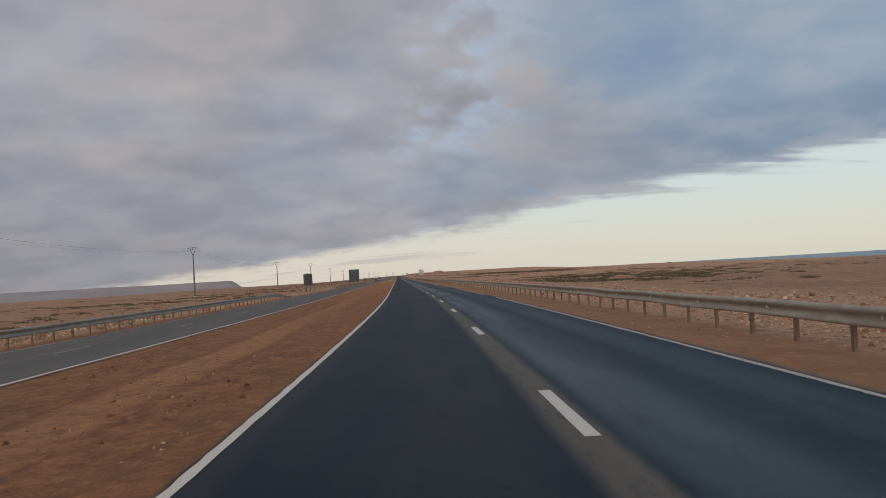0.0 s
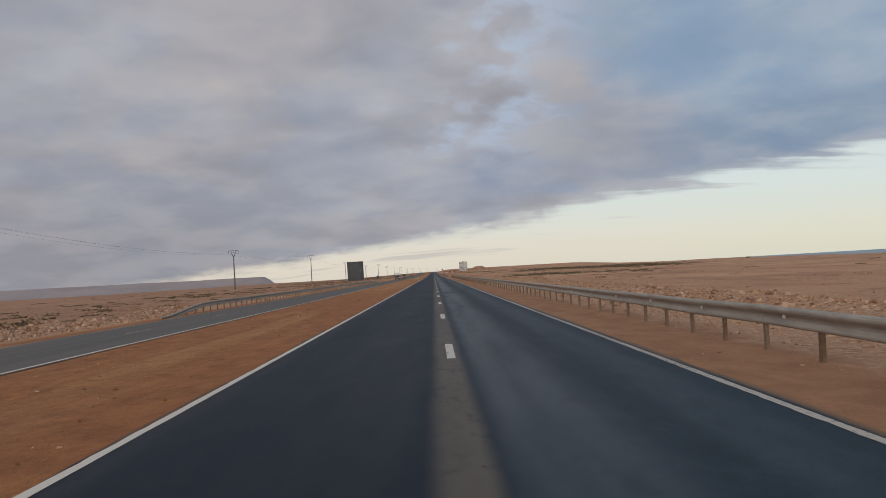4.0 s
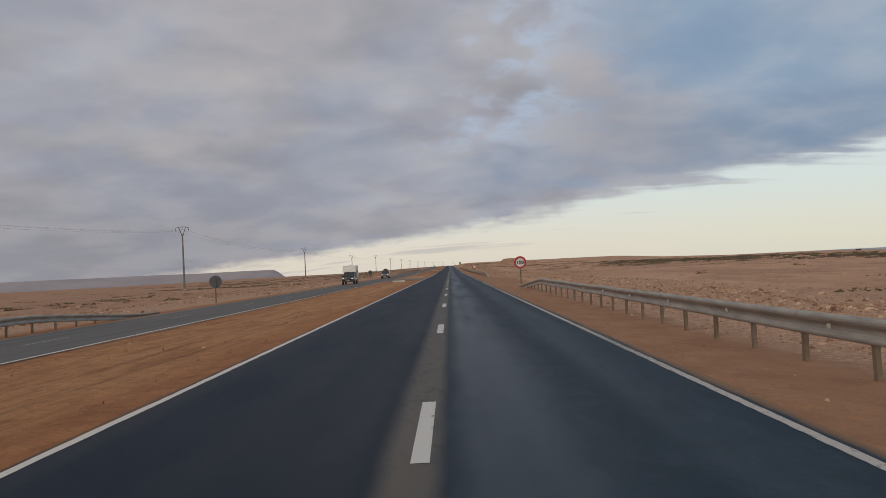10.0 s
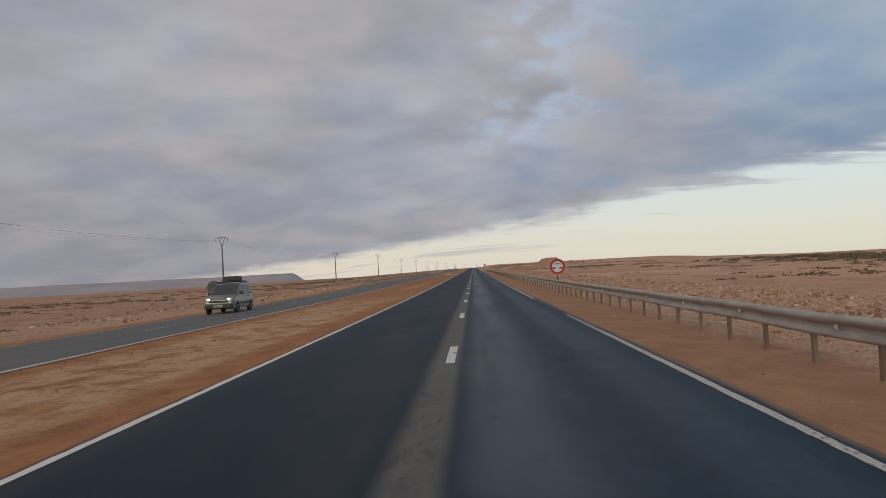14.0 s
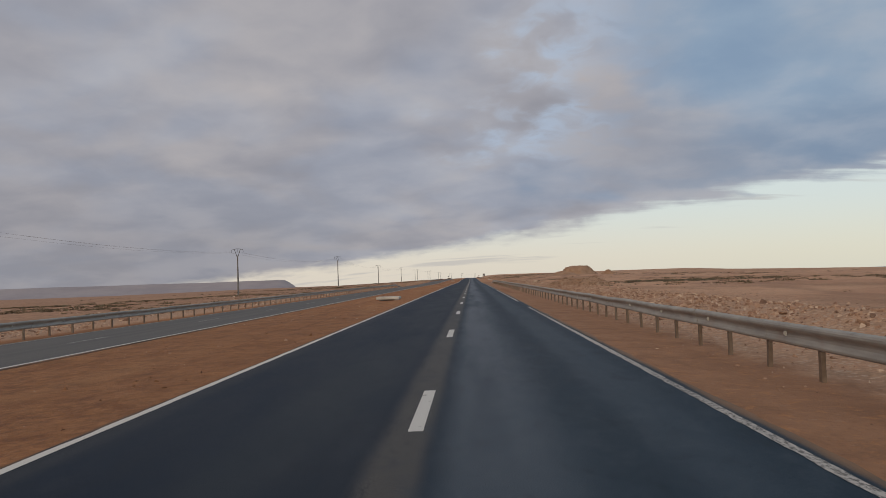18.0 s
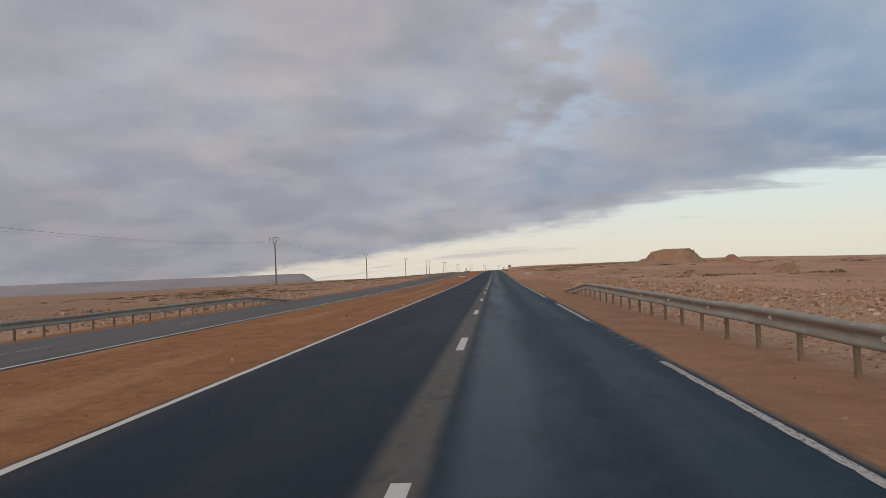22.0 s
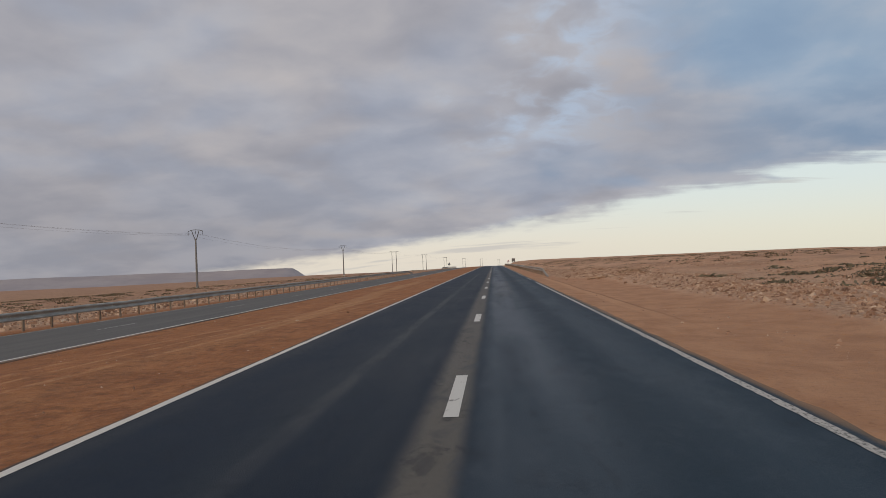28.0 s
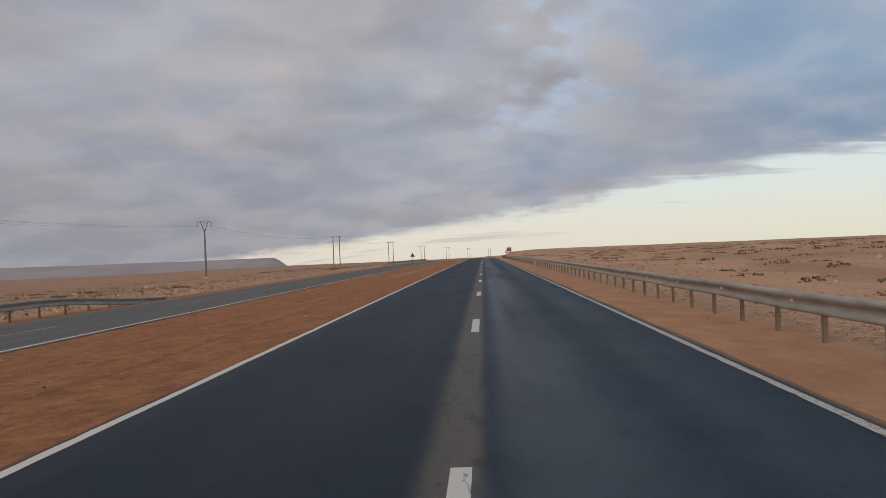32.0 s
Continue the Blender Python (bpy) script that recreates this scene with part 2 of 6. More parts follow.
def build_old_asphalt(n):
    uv, u, v = lanes(n)
    grain = n.noise(uv, 45.0, 3.0, 0.7)
    along = n.noise(n.scaled(uv, (1.4, 0.04, 1)), 1.0, 5.0, 0.6)
    patch = n.noise(n.scaled(uv, (0.7, 0.15, 1)), 1.0, 5.0, 0.6, 0.4)
    base = n.mix(n.step(along, 0.3, 0.7), (0.068, 0.066, 0.064), (0.108, 0.101, 0.092))
    base = n.mix(n.math("MULTIPLY", n.step(grain, 0.5, 0.7), 0.5), base, (0.150, 0.142, 0.132))
    rim = n.math("ADD", n.math("SUBTRACT", 1.0, n.step(u, -16.5, -16.0)), n.step(u, -9.64, -9.58))
    base = n.mix(n.math("MULTIPLY", rim, n.step(patch, 0.3, 0.6)), base, (0.30, 0.17, 0.10))
    surface(n, base, 0.72, 0.0, grain, 0.006, 0.7)


def build_crossing(n):
    uv, u, v = lanes(n)
    grain = n.noise(uv, 40.0, 3.0, 0.7)
    patch = n.noise(n.scaled(uv, (0.5, 0.16, 1)), 1.0, 6.0, 0.62, 0.8)
    base = n.mix(n.step(patch, 0.3, 0.62), (0.120, 0.098, 0.078), (0.215, 0.160, 0.112))
    base = n.mix(n.step(patch, 0.62, 0.74), base, (0.33, 0.20, 0.115))
    base = n.mix(n.math("MULTIPLY", n.step(grain, 0.55, 0.7), 0.4), base, (0.24, 0.21, 0.18))
    surface(n, base, 0.85, 0.0, grain, 0.008, 0.7)


def build_paint(n):
    uv, u, v = lanes(n)
    grain, chip = n.noise(uv, 60.0, 3.0, 0.7), n.noise(n.scaled(uv, (6, 2.2, 1)), 1.0, 5.0, 0.65)
    base = n.mix(grain, (0.52, 0.505, 0.475), (0.72, 0.70, 0.66))
    base = n.mix(n.step(chip, 0.60, 0.68), base, (0.16, 0.15, 0.14))
    surface(n, base, 0.65, 0.0, grain, 0.003, 0.5)


def build_faded_paint(n):
    uv, u, v = lanes(n)
    grain, chip = n.noise(uv, 50.0, 3.0, 0.7), n.noise(n.scaled(uv, (8, 3.0, 1)), 1.0, 5.0, 0.7)
    base = n.mix(grain, (0.36, 0.352, 0.335), (0.52, 0.505, 0.475))
    surface(n, n.mix(n.step(chip, 0.48, 0.62), base, (0.11, 0.11, 0.11)), 0.75, 0.0, grain, 0.003, 0.5)


def build_edge_paint(n):
    uv, u, v = lanes(n)
    grain, chip = n.noise(uv, 50.0, 3.0, 0.7), n.noise(n.scaled(uv, (26, 9.0, 1)), 1.0, 5.0, 0.7)
    wear = n.noise(n.scaled(uv, (0.2, 0.05, 1)), 1.0, 3.0)
    base = n.mix(grain, (0.56, 0.53, 0.49), (0.78, 0.74, 0.69))
    gone = n.step(n.math("ADD", chip, n.math("MULTIPLY", n.math("SUBTRACT", wear, 0.5), 0.6)), 0.495, 0.65)
    base = n.mix(n.math("MULTIPLY", n.step(u, 2.0, 3.0), 0.40), base, (0.22, 0.20, 0.18))
    base = n.mix(n.math("MULTIPLY", gone, n.step(u, 2.0, 3.0)), base, (0.10, 0.095, 0.09))
    base = n.mix(n.math("MULTIPLY", n.step(chip, 0.6, 0.7), 0.6), base, (0.34, 0.20, 0.12))
    surface(n, base, 0.7, 0.0, grain, 0.003, 0.5)


def build_ground(n):
    uv, u, v = lanes(n)
    fine = n.noise(uv, 9.0, 6.0, 0.68)
    gravel = n.noise(uv, 32.0, 4.0, 0.7)
    mid = n.noise(n.scaled(uv, (1.1, 0.7, 1)), 1.0, 7.0, 0.66, 0.4)
    big = n.noise(n.scaled(uv, (0.035, 0.02, 1)), 1.0, 5.0, 0.6, 0.6)
    tracks = n.noise(n.scaled(uv, (2.4, 0.20, 1)), 1.0, 6.0, 0.68, 0.6)
    sand = n.mix(n.step(mid, 0.3, 0.68), (0.268, 0.095, 0.030), (0.410, 0.158, 0.053))
    ochre = n.math("MULTIPLY", n.band(n.math("ADD", v, n.math("MULTIPLY", big, 60.0)), 230.0, 300.0, 860.0, 960.0), n.math("SUBTRACT", 0.55, n.math("MULTIPLY", n.band(v, 425.0, 445.0, 462.0, 480.0), 0.5)))
    sand = n.mix(ochre, sand, n.mix(n.step(mid, 0.3, 0.68), (0.275, 0.112, 0.038), (0.430, 0.190, 0.066)))
    sand = n.mix(n.math("MULTIPLY", n.step(tracks, 0.5, 0.66), 0.26), sand, (0.46, 0.210, 0.080))
    sand = n.mix(n.math("MULTIPLY", n.step(tracks, 0.50, 0.36), 0.20), sand, (0.22, 0.082, 0.032))
    sand = n.mix(n.math("MULTIPLY", n.step(n.noise(n.scaled(uv, (0.4, 0.04, 1)), 1.0, 5.0), 0.56, 0.66), 0.5), sand, (0.52, 0.260, 0.110))
    desert = n.mix(n.step(big, 0.32, 0.66), (0.465, 0.240, 0.138), (0.625, 0.360, 0.220))
    desert = n.mix(n.math("MULTIPLY", n.step(mid, 0.45, 0.7), 0.55), desert, (0.52, 0.325, 0.195))
    desert = n.mix(n.math("MULTIPLY", n.step(n.noise(n.scaled(uv, (0.12, 0.03, 1)), 1.0, 5.0, 0.62, 0.5), 0.48, 0.64), 0.52), desert, (0.235, 0.120, 0.070))
    scrubland = n.math("MULTIPLY", n.step(u, 11.0, 15.0), n.math("SUBTRACT", 1.0, n.step(n.math("ADD", v, n.math("MULTIPLY", u, -0.8)), 90.0, 150.0)))
    desert = n.mix(n.math("MULTIPLY", scrubland, n.math("ADD", 0.25, n.math("MULTIPLY", n.step(mid, 0.4, 0.6), 0.4))), desert, (0.20, 0.112, 0.068))
    desert = n.mix(n.math("MULTIPLY", n.math("SUBTRACT", 1.0, n.step(u, -23.0, -17.5)), n.math("MULTIPLY", n.step(mid, 0.28, 0.60), 0.72)), desert, (0.27, 0.140, 0.080))
    # brown and pale mottling; its contrast also paints in shade of small relief
    mottle = n.noise(n.scaled(uv, (0.55, 0.35, 1)), 1.0, 6.0, 0.7, 0.5)
    sparse = n.math("MULTIPLY", n.step(u, 4.0, 9.0), n.step(v, 560.0, 800.0))
    desert = n.mix(n.math("MULTIPLY", n.step(mottle, 0.54, 0.66), n.math("SUBTRACT", 0.52, n.math("MULTIPLY", sparse, 0.32))), desert, (0.19, 0.095, 0.052))
    desert = n.mix(n.math("MULTIPLY", n.math("SUBTRACT", 1.0, n.step(mottle, 0.36, 0.46)), 0.4), desert, (0.55, 0.36, 0.225))
    sand = n.mix(n.math("MULTIPLY", n.step(u, 3.0, 3.6), 0.78), sand, n.mix(n.step(mid, 0.3, 0.68), (0.43, 0.220, 0.120), (0.56, 0.310, 0.178)))
    # stretches along the drive where the sand is darker
    dark_sand = n.math("MULTIPLY", n.math("SUBTRACT", 1.0, n.step(n.math("ADD", v, n.math("MULTIPLY", mid, 30.0)), 70.0, 130.0)), 0.65)
    dark_sand = n.math("MAXIMUM", dark_sand, n.math("MULTIPLY", n.band(n.math("ADD", v, n.math("MULTIPLY", mid, 24.0)), 580.0, 605.0, 660.0, 690.0), 0.42))
    dark_sand = n.math("MAXIMUM", dark_sand, n.math("MULTIPLY", n.band(n.math("ADD", v, n.math("MULTIPLY", mid, 24.0)), 822.0, 842.0, 868.0, 890.0), 0.38))
    sand = n.mix(dark_sand, sand, n.mix(n.step(mid, 0.3, 0.68), (0.155, 0.066, 0.028), (0.265, 0.120, 0.052)))
    weave = n.math("ADD", u, n.math("MULTIPLY", n.math("SUBTRACT", n.noise(n.scaled(uv, (0.0, 0.02, 1)), 1.0, 2.0), 0.5), 2.4))
    ruts = n.math("MAXIMUM", n.band(weave, -7.24, -7.18, -7.12, -7.06), n.band(weave, -5.64, -5.58, -5.52, -5.46))
    ruts = n.math("MULTIPLY", ruts, n.step(n.noise(n.scaled(uv, (0.1, 0.02, 1)), 1.0, 3.0), 0.42, 0.58))
    sand = n.mix(n.math("MULTIPLY", ruts, 0.55), sand, (0.16, 0.062, 0.026))
    drift = n.math("MULTIPLY", n.band(weave, -7.0, -6.8, -5.95, -5.7), n.step(n.noise(n.scaled(uv, (0.1, 0.016, 1)), 1.0, 4.0), 0.45, 0.6))
    sand = n.mix(n.math("MULTIPLY", drift, 0.45), sand, (0.56, 0.30, 0.135))
    duller = n.math("MULTIPLY", n.math("MULTIPLY", n.step(u, 3.0, 3.6), n.math("SUBTRACT", 1.0, n.step(v, 790.0, 880.0))), 0.72)
    sand = n.mix(duller, sand, n.mix(n.step(mid, 0.3, 0.68), (0.250, 0.122, 0.064), (0.355, 0.182, 0.098)))
    rill = n.math("MULTIPLY", n.band(v, 686.0, 692.0, 708.0, 722.0), n.band(n.math("ADD", u, n.math("MULTIPLY", n.math("SUBTRACT", mid, 0.5), 0.5)), 3.9, 4.1, 4.45, 4.75))
    sand = n.mix(n.math("MULTIPLY", rill, 0.6), sand, (0.24, 0.092, 0.040))
    wheel_u = n.math("ADD", u, n.math("MULTIPLY", n.math("SUBTRACT", n.noise(n.scaled(uv, (0.0, 0.03, 1)), 1.0, 2.0), 0.5), 0.5))
    crumbs = n.noise(n.scaled(uv, (2.0, 1.2, 1)), 1.0, 5.0, 0.65)
    grooves = n.math("MAXIMUM", n.band(wheel_u, -5.56, -5.49, -5.43, -5.36), n.band(wheel_u, -6.42, -6.36, -6.30, -6.24))
    grooves = n.math("MULTIPLY", grooves, n.math("MULTIPLY", n.band(v, 285.0, 300.0, 395.0, 425.0), n.step(mid, 0.30, 0.45)))
    sand = n.mix(n.math("MULTIPLY", grooves, 0.75), sand, (0.15, 0.058, 0.024))
    path = n.math("MULTIPLY", n.band(wheel_u, 4.55, 4.62, 4.95, 5.02), n.band(v, 968.0, 985.0, 1022.0, 1034.0))
    sand = n.mix(n.math("MULTIPLY", path, 0.5), sand, (0.60, 0.335, 0.185))
    lip = n.math("MULTIPLY", n.band(wheel_u, 4.98, 5.02, 5.08, 5.13), n.band(v, 968.0, 985.0, 1022.0, 1034.0))
    sand = n.mix(n.math("MULTIPLY", lip, 0.6), sand, (0.22, 0.098, 0.047))
    cut = n.math("ADD", v, n.math("MULTIPLY", n.math("ADD", u, n.math("MULTIPLY", n.math("SUBTRACT", mid, 0.5), 0.25)), 2.6))
    crossed = n.math("MAXIMUM", n.band(cut, 1019.35, 1019.65, 1019.95, 1020.3), n.math("MAXIMUM", n.band(cut, 1021.4, 1021.7, 1022.0, 1022.35), n.band(cut, 1017.9, 1018.1, 1018.3, 1018.6)))
    sand = n.mix(n.math("MULTIPLY", n.math("MULTIPLY", crossed, n.band(u, -9.0, -8.6, -4.6, -4.0)), 0.55), sand, (0.55, 0.30, 0.150))
    slant = n.math("ADD", wheel_u, n.math("MULTIPLY", n.math("SUBTRACT", v, 968.0), -0.085))
    pale_tracks = n.math("MAXIMUM", n.band(slant, -8.05, -7.98, -7.86, -7.79), n.math("MAXIMUM", n.band(slant, -6.55, -6.48, -6.36, -6.29), n.band(slant, -7.30, -7.25, -7.18, -7.13)))
    pale_tracks = n.math("MULTIPLY", n.math("MULTIPLY", pale_tracks, n.step(crumbs, 0.38, 0.56)), n.math("MULTIPLY", n.band(v, 950.0, 962.0, 990.0, 1006.0), n.band(u, -9.3, -9.0, -4.3, -3.9)))
    sand = n.mix(n.math("MULTIPLY", pale_tracks, 0.6), sand, (0.57, 0.300, 0.140))
    blown = n.math("MULTIPLY", n.math("MULTIPLY", n.band(v, 215.0, 255.0, 440.0, 470.0), n.band(u, -9.4, -8.4, -5.2, -4.2)), n.math("MULTIPLY", n.step(tracks, 0.34, 0.60), 0.55))
    sand = n.mix(blown, sand, (0.54, 0.285, 0.118))
    strip = n.band(u, -6.8, -6.0, -4.7, -4.2)
    bare = n.math("MULTIPLY", n.math("MULTIPLY", strip, n.band(v, 925.0, 927.0, 933.0, 937.0)), n.step(mid, 0.46, 0.56))
    bare2 = n.math("MULTIPLY", n.math("MULTIPLY", n.band(u, -9.0, -8.2, -5.2, -4.4), n.band(v, 484.0, 488.0, 520.0, 545.0)), n.math("MULTIPLY", n.step(mid, 0.36, 0.58), 0.70))
    sand = n.mix(n.math("MAXIMUM", n.math("MULTIPLY", bare, 0.8), bare2), sand, (0.60, 0.41, 0.25))
    uw = n.math("ADD", u, n.math("MULTIPLY", n.math("SUBTRACT", mid, 0.5), 1.6))
    road_zone = n.band(n.math("SUBTRACT", uw, n.math("MULTIPLY", n.math("ADD", n.band(v, 806.0, 826.0, 1008.0, 1026.0), n.math("MULTIPLY", n.band(v, 398.0, 412.0, 444.0, 458.0), 0.8)), n.math("MULTIPLY", n.step(uw, 0.0, 4.0), 2.0))), -19.4, -17.6, 5.5, 6.4)
    col = n.mix(road_zone, desert, sand)
    stones = n.add("ShaderNodeTexVoronoi", None, Vector=uv, Scale=5.0).outputs[0]
    pebble = n.math("MULTIPLY", n.math("SUBTRACT", 1.0, n.step(stones, 0.10, 0.24)), n.step(mid, 0.42, 0.60))
    set_back = n.math("SUBTRACT", uw, n.math("ADD", n.math("MULTIPLY", n.band(v, 806.0, 826.0, 1008.0, 1026.0), 2.3), n.math("MULTIPLY", n.band(v, 398.0, 412.0, 444.0, 458.0), 2.2)))
    stony = n.math("MAXIMUM", n.band(set_back, 5.5, 6.6, 11.5, 18.0), n.band(uw, -27.0, -23.0, -20.0, -18.0))
    stony = n.math("MULTIPLY", stony, n.math("SUBTRACT", 1.0, n.math("MULTIPLY", n.math("MULTIPLY", n.step(v, 1015.0, 1040.0), n.step(uw, 8.5, 11.5)), 0.9)))
    pebble = n.math("MULTIPLY", pebble, n.math("SUBTRACT", 1.0, n.math("MULTIPLY", road_zone, 0.75)))
    chips = n.add("ShaderNodeTexVoronoi", None, Vector=n.scaled(uv, (1.0, 0.8, 1.0)), Scale=9.0)
    lit = n.add("ShaderNodeSeparateXYZ", None, Vector=chips.outputs[1]).outputs[0]
    chip = n.math("MULTIPLY", n.math("MULTIPLY", n.math("SUBTRACT", 1.0, n.step(chips.outputs[0], 0.25, 0.5)), n.step(lit, 0.35, 0.6)), stony)
    col = n.mix(n.math("MULTIPLY", stony, 0.55), col, n.mix(n.step(mid, 0.35, 0.62), (0.42, 0.245, 0.150), (0.60, 0.385, 0.250)))
    # shade between the stones, put into the colour as dark cell borders
    gap_shade = n.math("MULTIPLY", n.math("MULTIPLY", n.step(chips.outputs[0], 0.42, 0.62), stony), n.step(mid, 0.38, 0.55))
    col = n.mix(n.math("MULTIPLY", gap_shade, 0.36), col, (0.16, 0.088, 0.050))
    col = n.mix(n.math("MULTIPLY", chip, 0.80), col, (0.62, 0.455, 0.335))
    pebble = n.math("MAXIMUM", pebble, n.math("MULTIPLY", chip, 0.8))
    col = n.mix(n.math("MULTIPLY", pebble, 0.75), col, (0.52, 0.375, 0.275))
    verge = n.band(n.math("SUBTRACT", u, n.math("MULTIPLY", n.math("MULTIPLY", n.band(v, 806.0, 826.0, 1008.0, 1026.0), n.step(u, 4.0, 7.0)), 2.4)), 2.8, 3.4, 5.6, 6.4)
    col = n.mix(n.math("MULTIPLY", n.step(fine, 0.52, 0.64), n.math("SUBTRACT", 0.42, n.math("MULTIPLY", verge, 0.34))), col, (0.20, 0.085, 0.04))
    col = n.mix(n.math("MULTIPLY", n.step(gravel, 0.56, 0.70), 0.24), col, n.mix(road_zone, (0.56, 0.36, 0.22), (0.50, 0.255, 0.115)))
    calm = n.math("SUBTRACT", 1.0, n.math("MULTIPLY", verge, 0.85))
    clumpy = n.math("ADD", 0.16, n.math("MULTIPLY", n.math("MAXIMUM", n.step(n.noise(n.scaled(uv, (0.15, 0.022, 1)), 1.0, 3.0), 0.45, 0.62), n.math("MAXIMUM", n.math("SUBTRACT", 1.0, n.step(v, 70.0, 120.0)), n.band(v, 1015.0, 1040.0, 1100.0, 1120.0))), 0.42))
    lumps = n.noise(n.scaled(uv, (1.0, 0.8, 1)), 3.6, 7.0, 0.72, 0.3)
    col = n.mix(n.math("MULTIPLY", n.step(lumps, 0.50, 0.62), n.math("MULTIPLY", clumpy, calm)), col, (0.150, 0.062, 0.028))
    col = n.mix(n.math("MULTIPLY", n.math("SUBTRACT", 1.0, n.step(lumps, 0.36, 0.47)), clumpy), col, n.mix(road_zone, (0.54, 0.335, 0.195), (0.49, 0.225, 0.090)))
    # median sand darker in the dips of its bump, paler on the rises
    dips = n.noise(n.add("ShaderNodeVectorMath", {"operation": "ADD"}, i0=uv, i1=(3.7, 9.1, 0.0)).outputs[0], 1.9, 8.0, 0.70, 0.6)
    dips_on = n.math("MULTIPLY", n.math("SUBTRACT", 1.0, n.step(u, -4.0, -3.7)), road_zone)
    col = n.mix(n.math("MULTIPLY", n.math("MULTIPLY", n.step(dips, 0.53, 0.62), dips_on), 0.34), col, (0.155, 0.058, 0.024))
    col = n.mix(n.math("MULTIPLY", n.math("MULTIPLY", n.math("SUBTRACT", 1.0, n.step(dips, 0.36, 0.46)), dips_on), 0.30), col, (0.50, 0.225, 0.088))
    crumb = n.noise(n.scaled(uv, (1.0, 0.75, 1)), 14.0, 5.0, 0.7, 0.2)
    col = n.mix(n.math("MULTIPLY", n.step(crumb, 0.54, 0.66), 0.34), col, (0.17, 0.070, 0.032))
    col = n.mix(n.math("MULTIPLY", n.math("SUBTRACT", 1.0, n.step(crumb, 0.36, 0.46)), 0.22), col, n.mix(road_zone, (0.55, 0.33, 0.19), (0.50, 0.235, 0.095)))
    fine = n.math("ADD", fine, n.math("ADD", n.math("MULTIPLY", n.math("ADD", lumps, crumb), 0.7), n.math("MULTIPLY", n.math("MULTIPLY", dips, dips_on), -1.2)))
    h = n.math("ADD", n.math("ADD", fine, n.math("MULTIPLY", gravel, 0.35)), n.math("ADD", n.math("MULTIPLY", pebble, 0.5), n.math("MULTIPLY", tracks, 0.5)))
    surface(n, col, 0.95, 0.0, h, 0.05, 0.8)


def build_rock(n):
    co = n.add("ShaderNodeTexCoord").outputs["Object"]
    rnd = n.add("ShaderNodeNewGeometry").outputs["Random Per Island"]
    a, b = n.noise(co, 3.0, 5.0, 0.6), n.noise(co, 22.0, 4.0, 0.65)
    col = n.ramp(rnd, [(0.0, (0.165, 0.084, 0.052)), (0.35, (0.315, 0.178, 0.115)), (0.75, (0.46, 0.295, 0.205)), (1.0, (0.65, 0.49, 0.37))])
    col = n.mix(n.math("MULTIPLY", n.step(a, 0.42, 0.68), 0.4), col, (0.34, 0.195, 0.118))
    col = n.mix(n.math("MULTIPLY", n.step(b, 0.5, 0.7), 0.25), col, (0.62, 0.50, 0.40))
    surface(n, col, 0.92, 0.0, b, 0.02, 0.7)


def build_dark_rock(n):
    co = n.add("ShaderNodeTexCoord").outputs["Object"]
    rnd = n.add("ShaderNodeNewGeometry").outputs["Random Per Island"]
    a, b = n.noise(co, 3.0, 5.0, 0.6), n.noise(co, 22.0, 4.0, 0.65)
    col = n.ramp(rnd, [(0.0, (0.19, 0.110, 0.068)), (0.5, (0.28, 0.172, 0.110)), (0.85, (0.37, 0.245, 0.165)), (1.0, (0.50, 0.37, 0.27))])
    col = n.mix(n.math("MULTIPLY", n.step(a, 0.42, 0.68), 0.5), col, (0.27, 0.152, 0.092))
    surface(n, col, 0.93, 0.0, b, 0.02, 0.7)


def build_single_rock(n):
    co = n.add("ShaderNodeTexCoord").outputs["Object"]
    rnd = n.add("ShaderNodeObjectInfo").outputs["Random"]
    a, b = n.noise(co, 3.0, 5.0, 0.6), n.noise(co, 22.0, 4.0, 0.65)
    col = n.ramp(rnd, [(0.0, (0.31, 0.185, 0.118)), (0.5, (0.42, 0.275, 0.188)), (1.0, (0.55, 0.41, 0.31))])
    col = n.mix(n.math("MULTIPLY", n.step(a, 0.42, 0.68), 0.55), col, (0.42, 0.235, 0.13))
    surface(n, col, 0.92, 0.0, b, 0.02, 0.7)


def build_shrub(n):
    rnd = n.add("ShaderNodeNewGeometry").outputs["Random Per Island"]
    col = n.ramp(rnd, [(0.0, (0.090, 0.062, 0.038)), (0.45, (0.155, 0.106, 0.065)), (0.8, (0.155, 0.138, 0.082)), (1.0, (0.26, 0.175, 0.11))])
    surface(n, col, 0.9)


def build_scrub(n):
    rnd = n.add("ShaderNodeNewGeometry").outputs["Random Per Island"]
    col = n.ramp(rnd, [(0.0, (0.072, 0.060, 0.040)), (0.5, (0.125, 0.108, 0.072)), (0.85, (0.165, 0.145, 0.098)), (1.0, (0.24, 0.175, 0.115))])
    surface(n, col, 0.9)


def build_mound(n):
    co = n.add("ShaderNodeTexCoord").outputs["Object"]
    a, b, c = n.noise(co, 0.35, 5.0, 0.6), n.noise(co, 3.0, 6.0, 0.65), n.noise(co, 14.0, 4.0, 0.65)
    col = n.mix(n.step(a, 0.35, 0.65), (0.33, 0.185, 0.108), (0.43, 0.26, 0.16))
    col = n.mix(n.math("MULTIPLY", n.step(b, 0.5, 0.68), 0.6), col, (0.27, 0.15, 0.09))
    col = n.mix(n.math("MULTIPLY", n.step(c, 0.58, 0.7), 0.5), col, (0.60, 0.45, 0.33))
    surface(n, col, 0.95, 0.0, n.math("ADD", b, n.math("MULTIPLY", c, 0.4)), 0.15, 0.9)


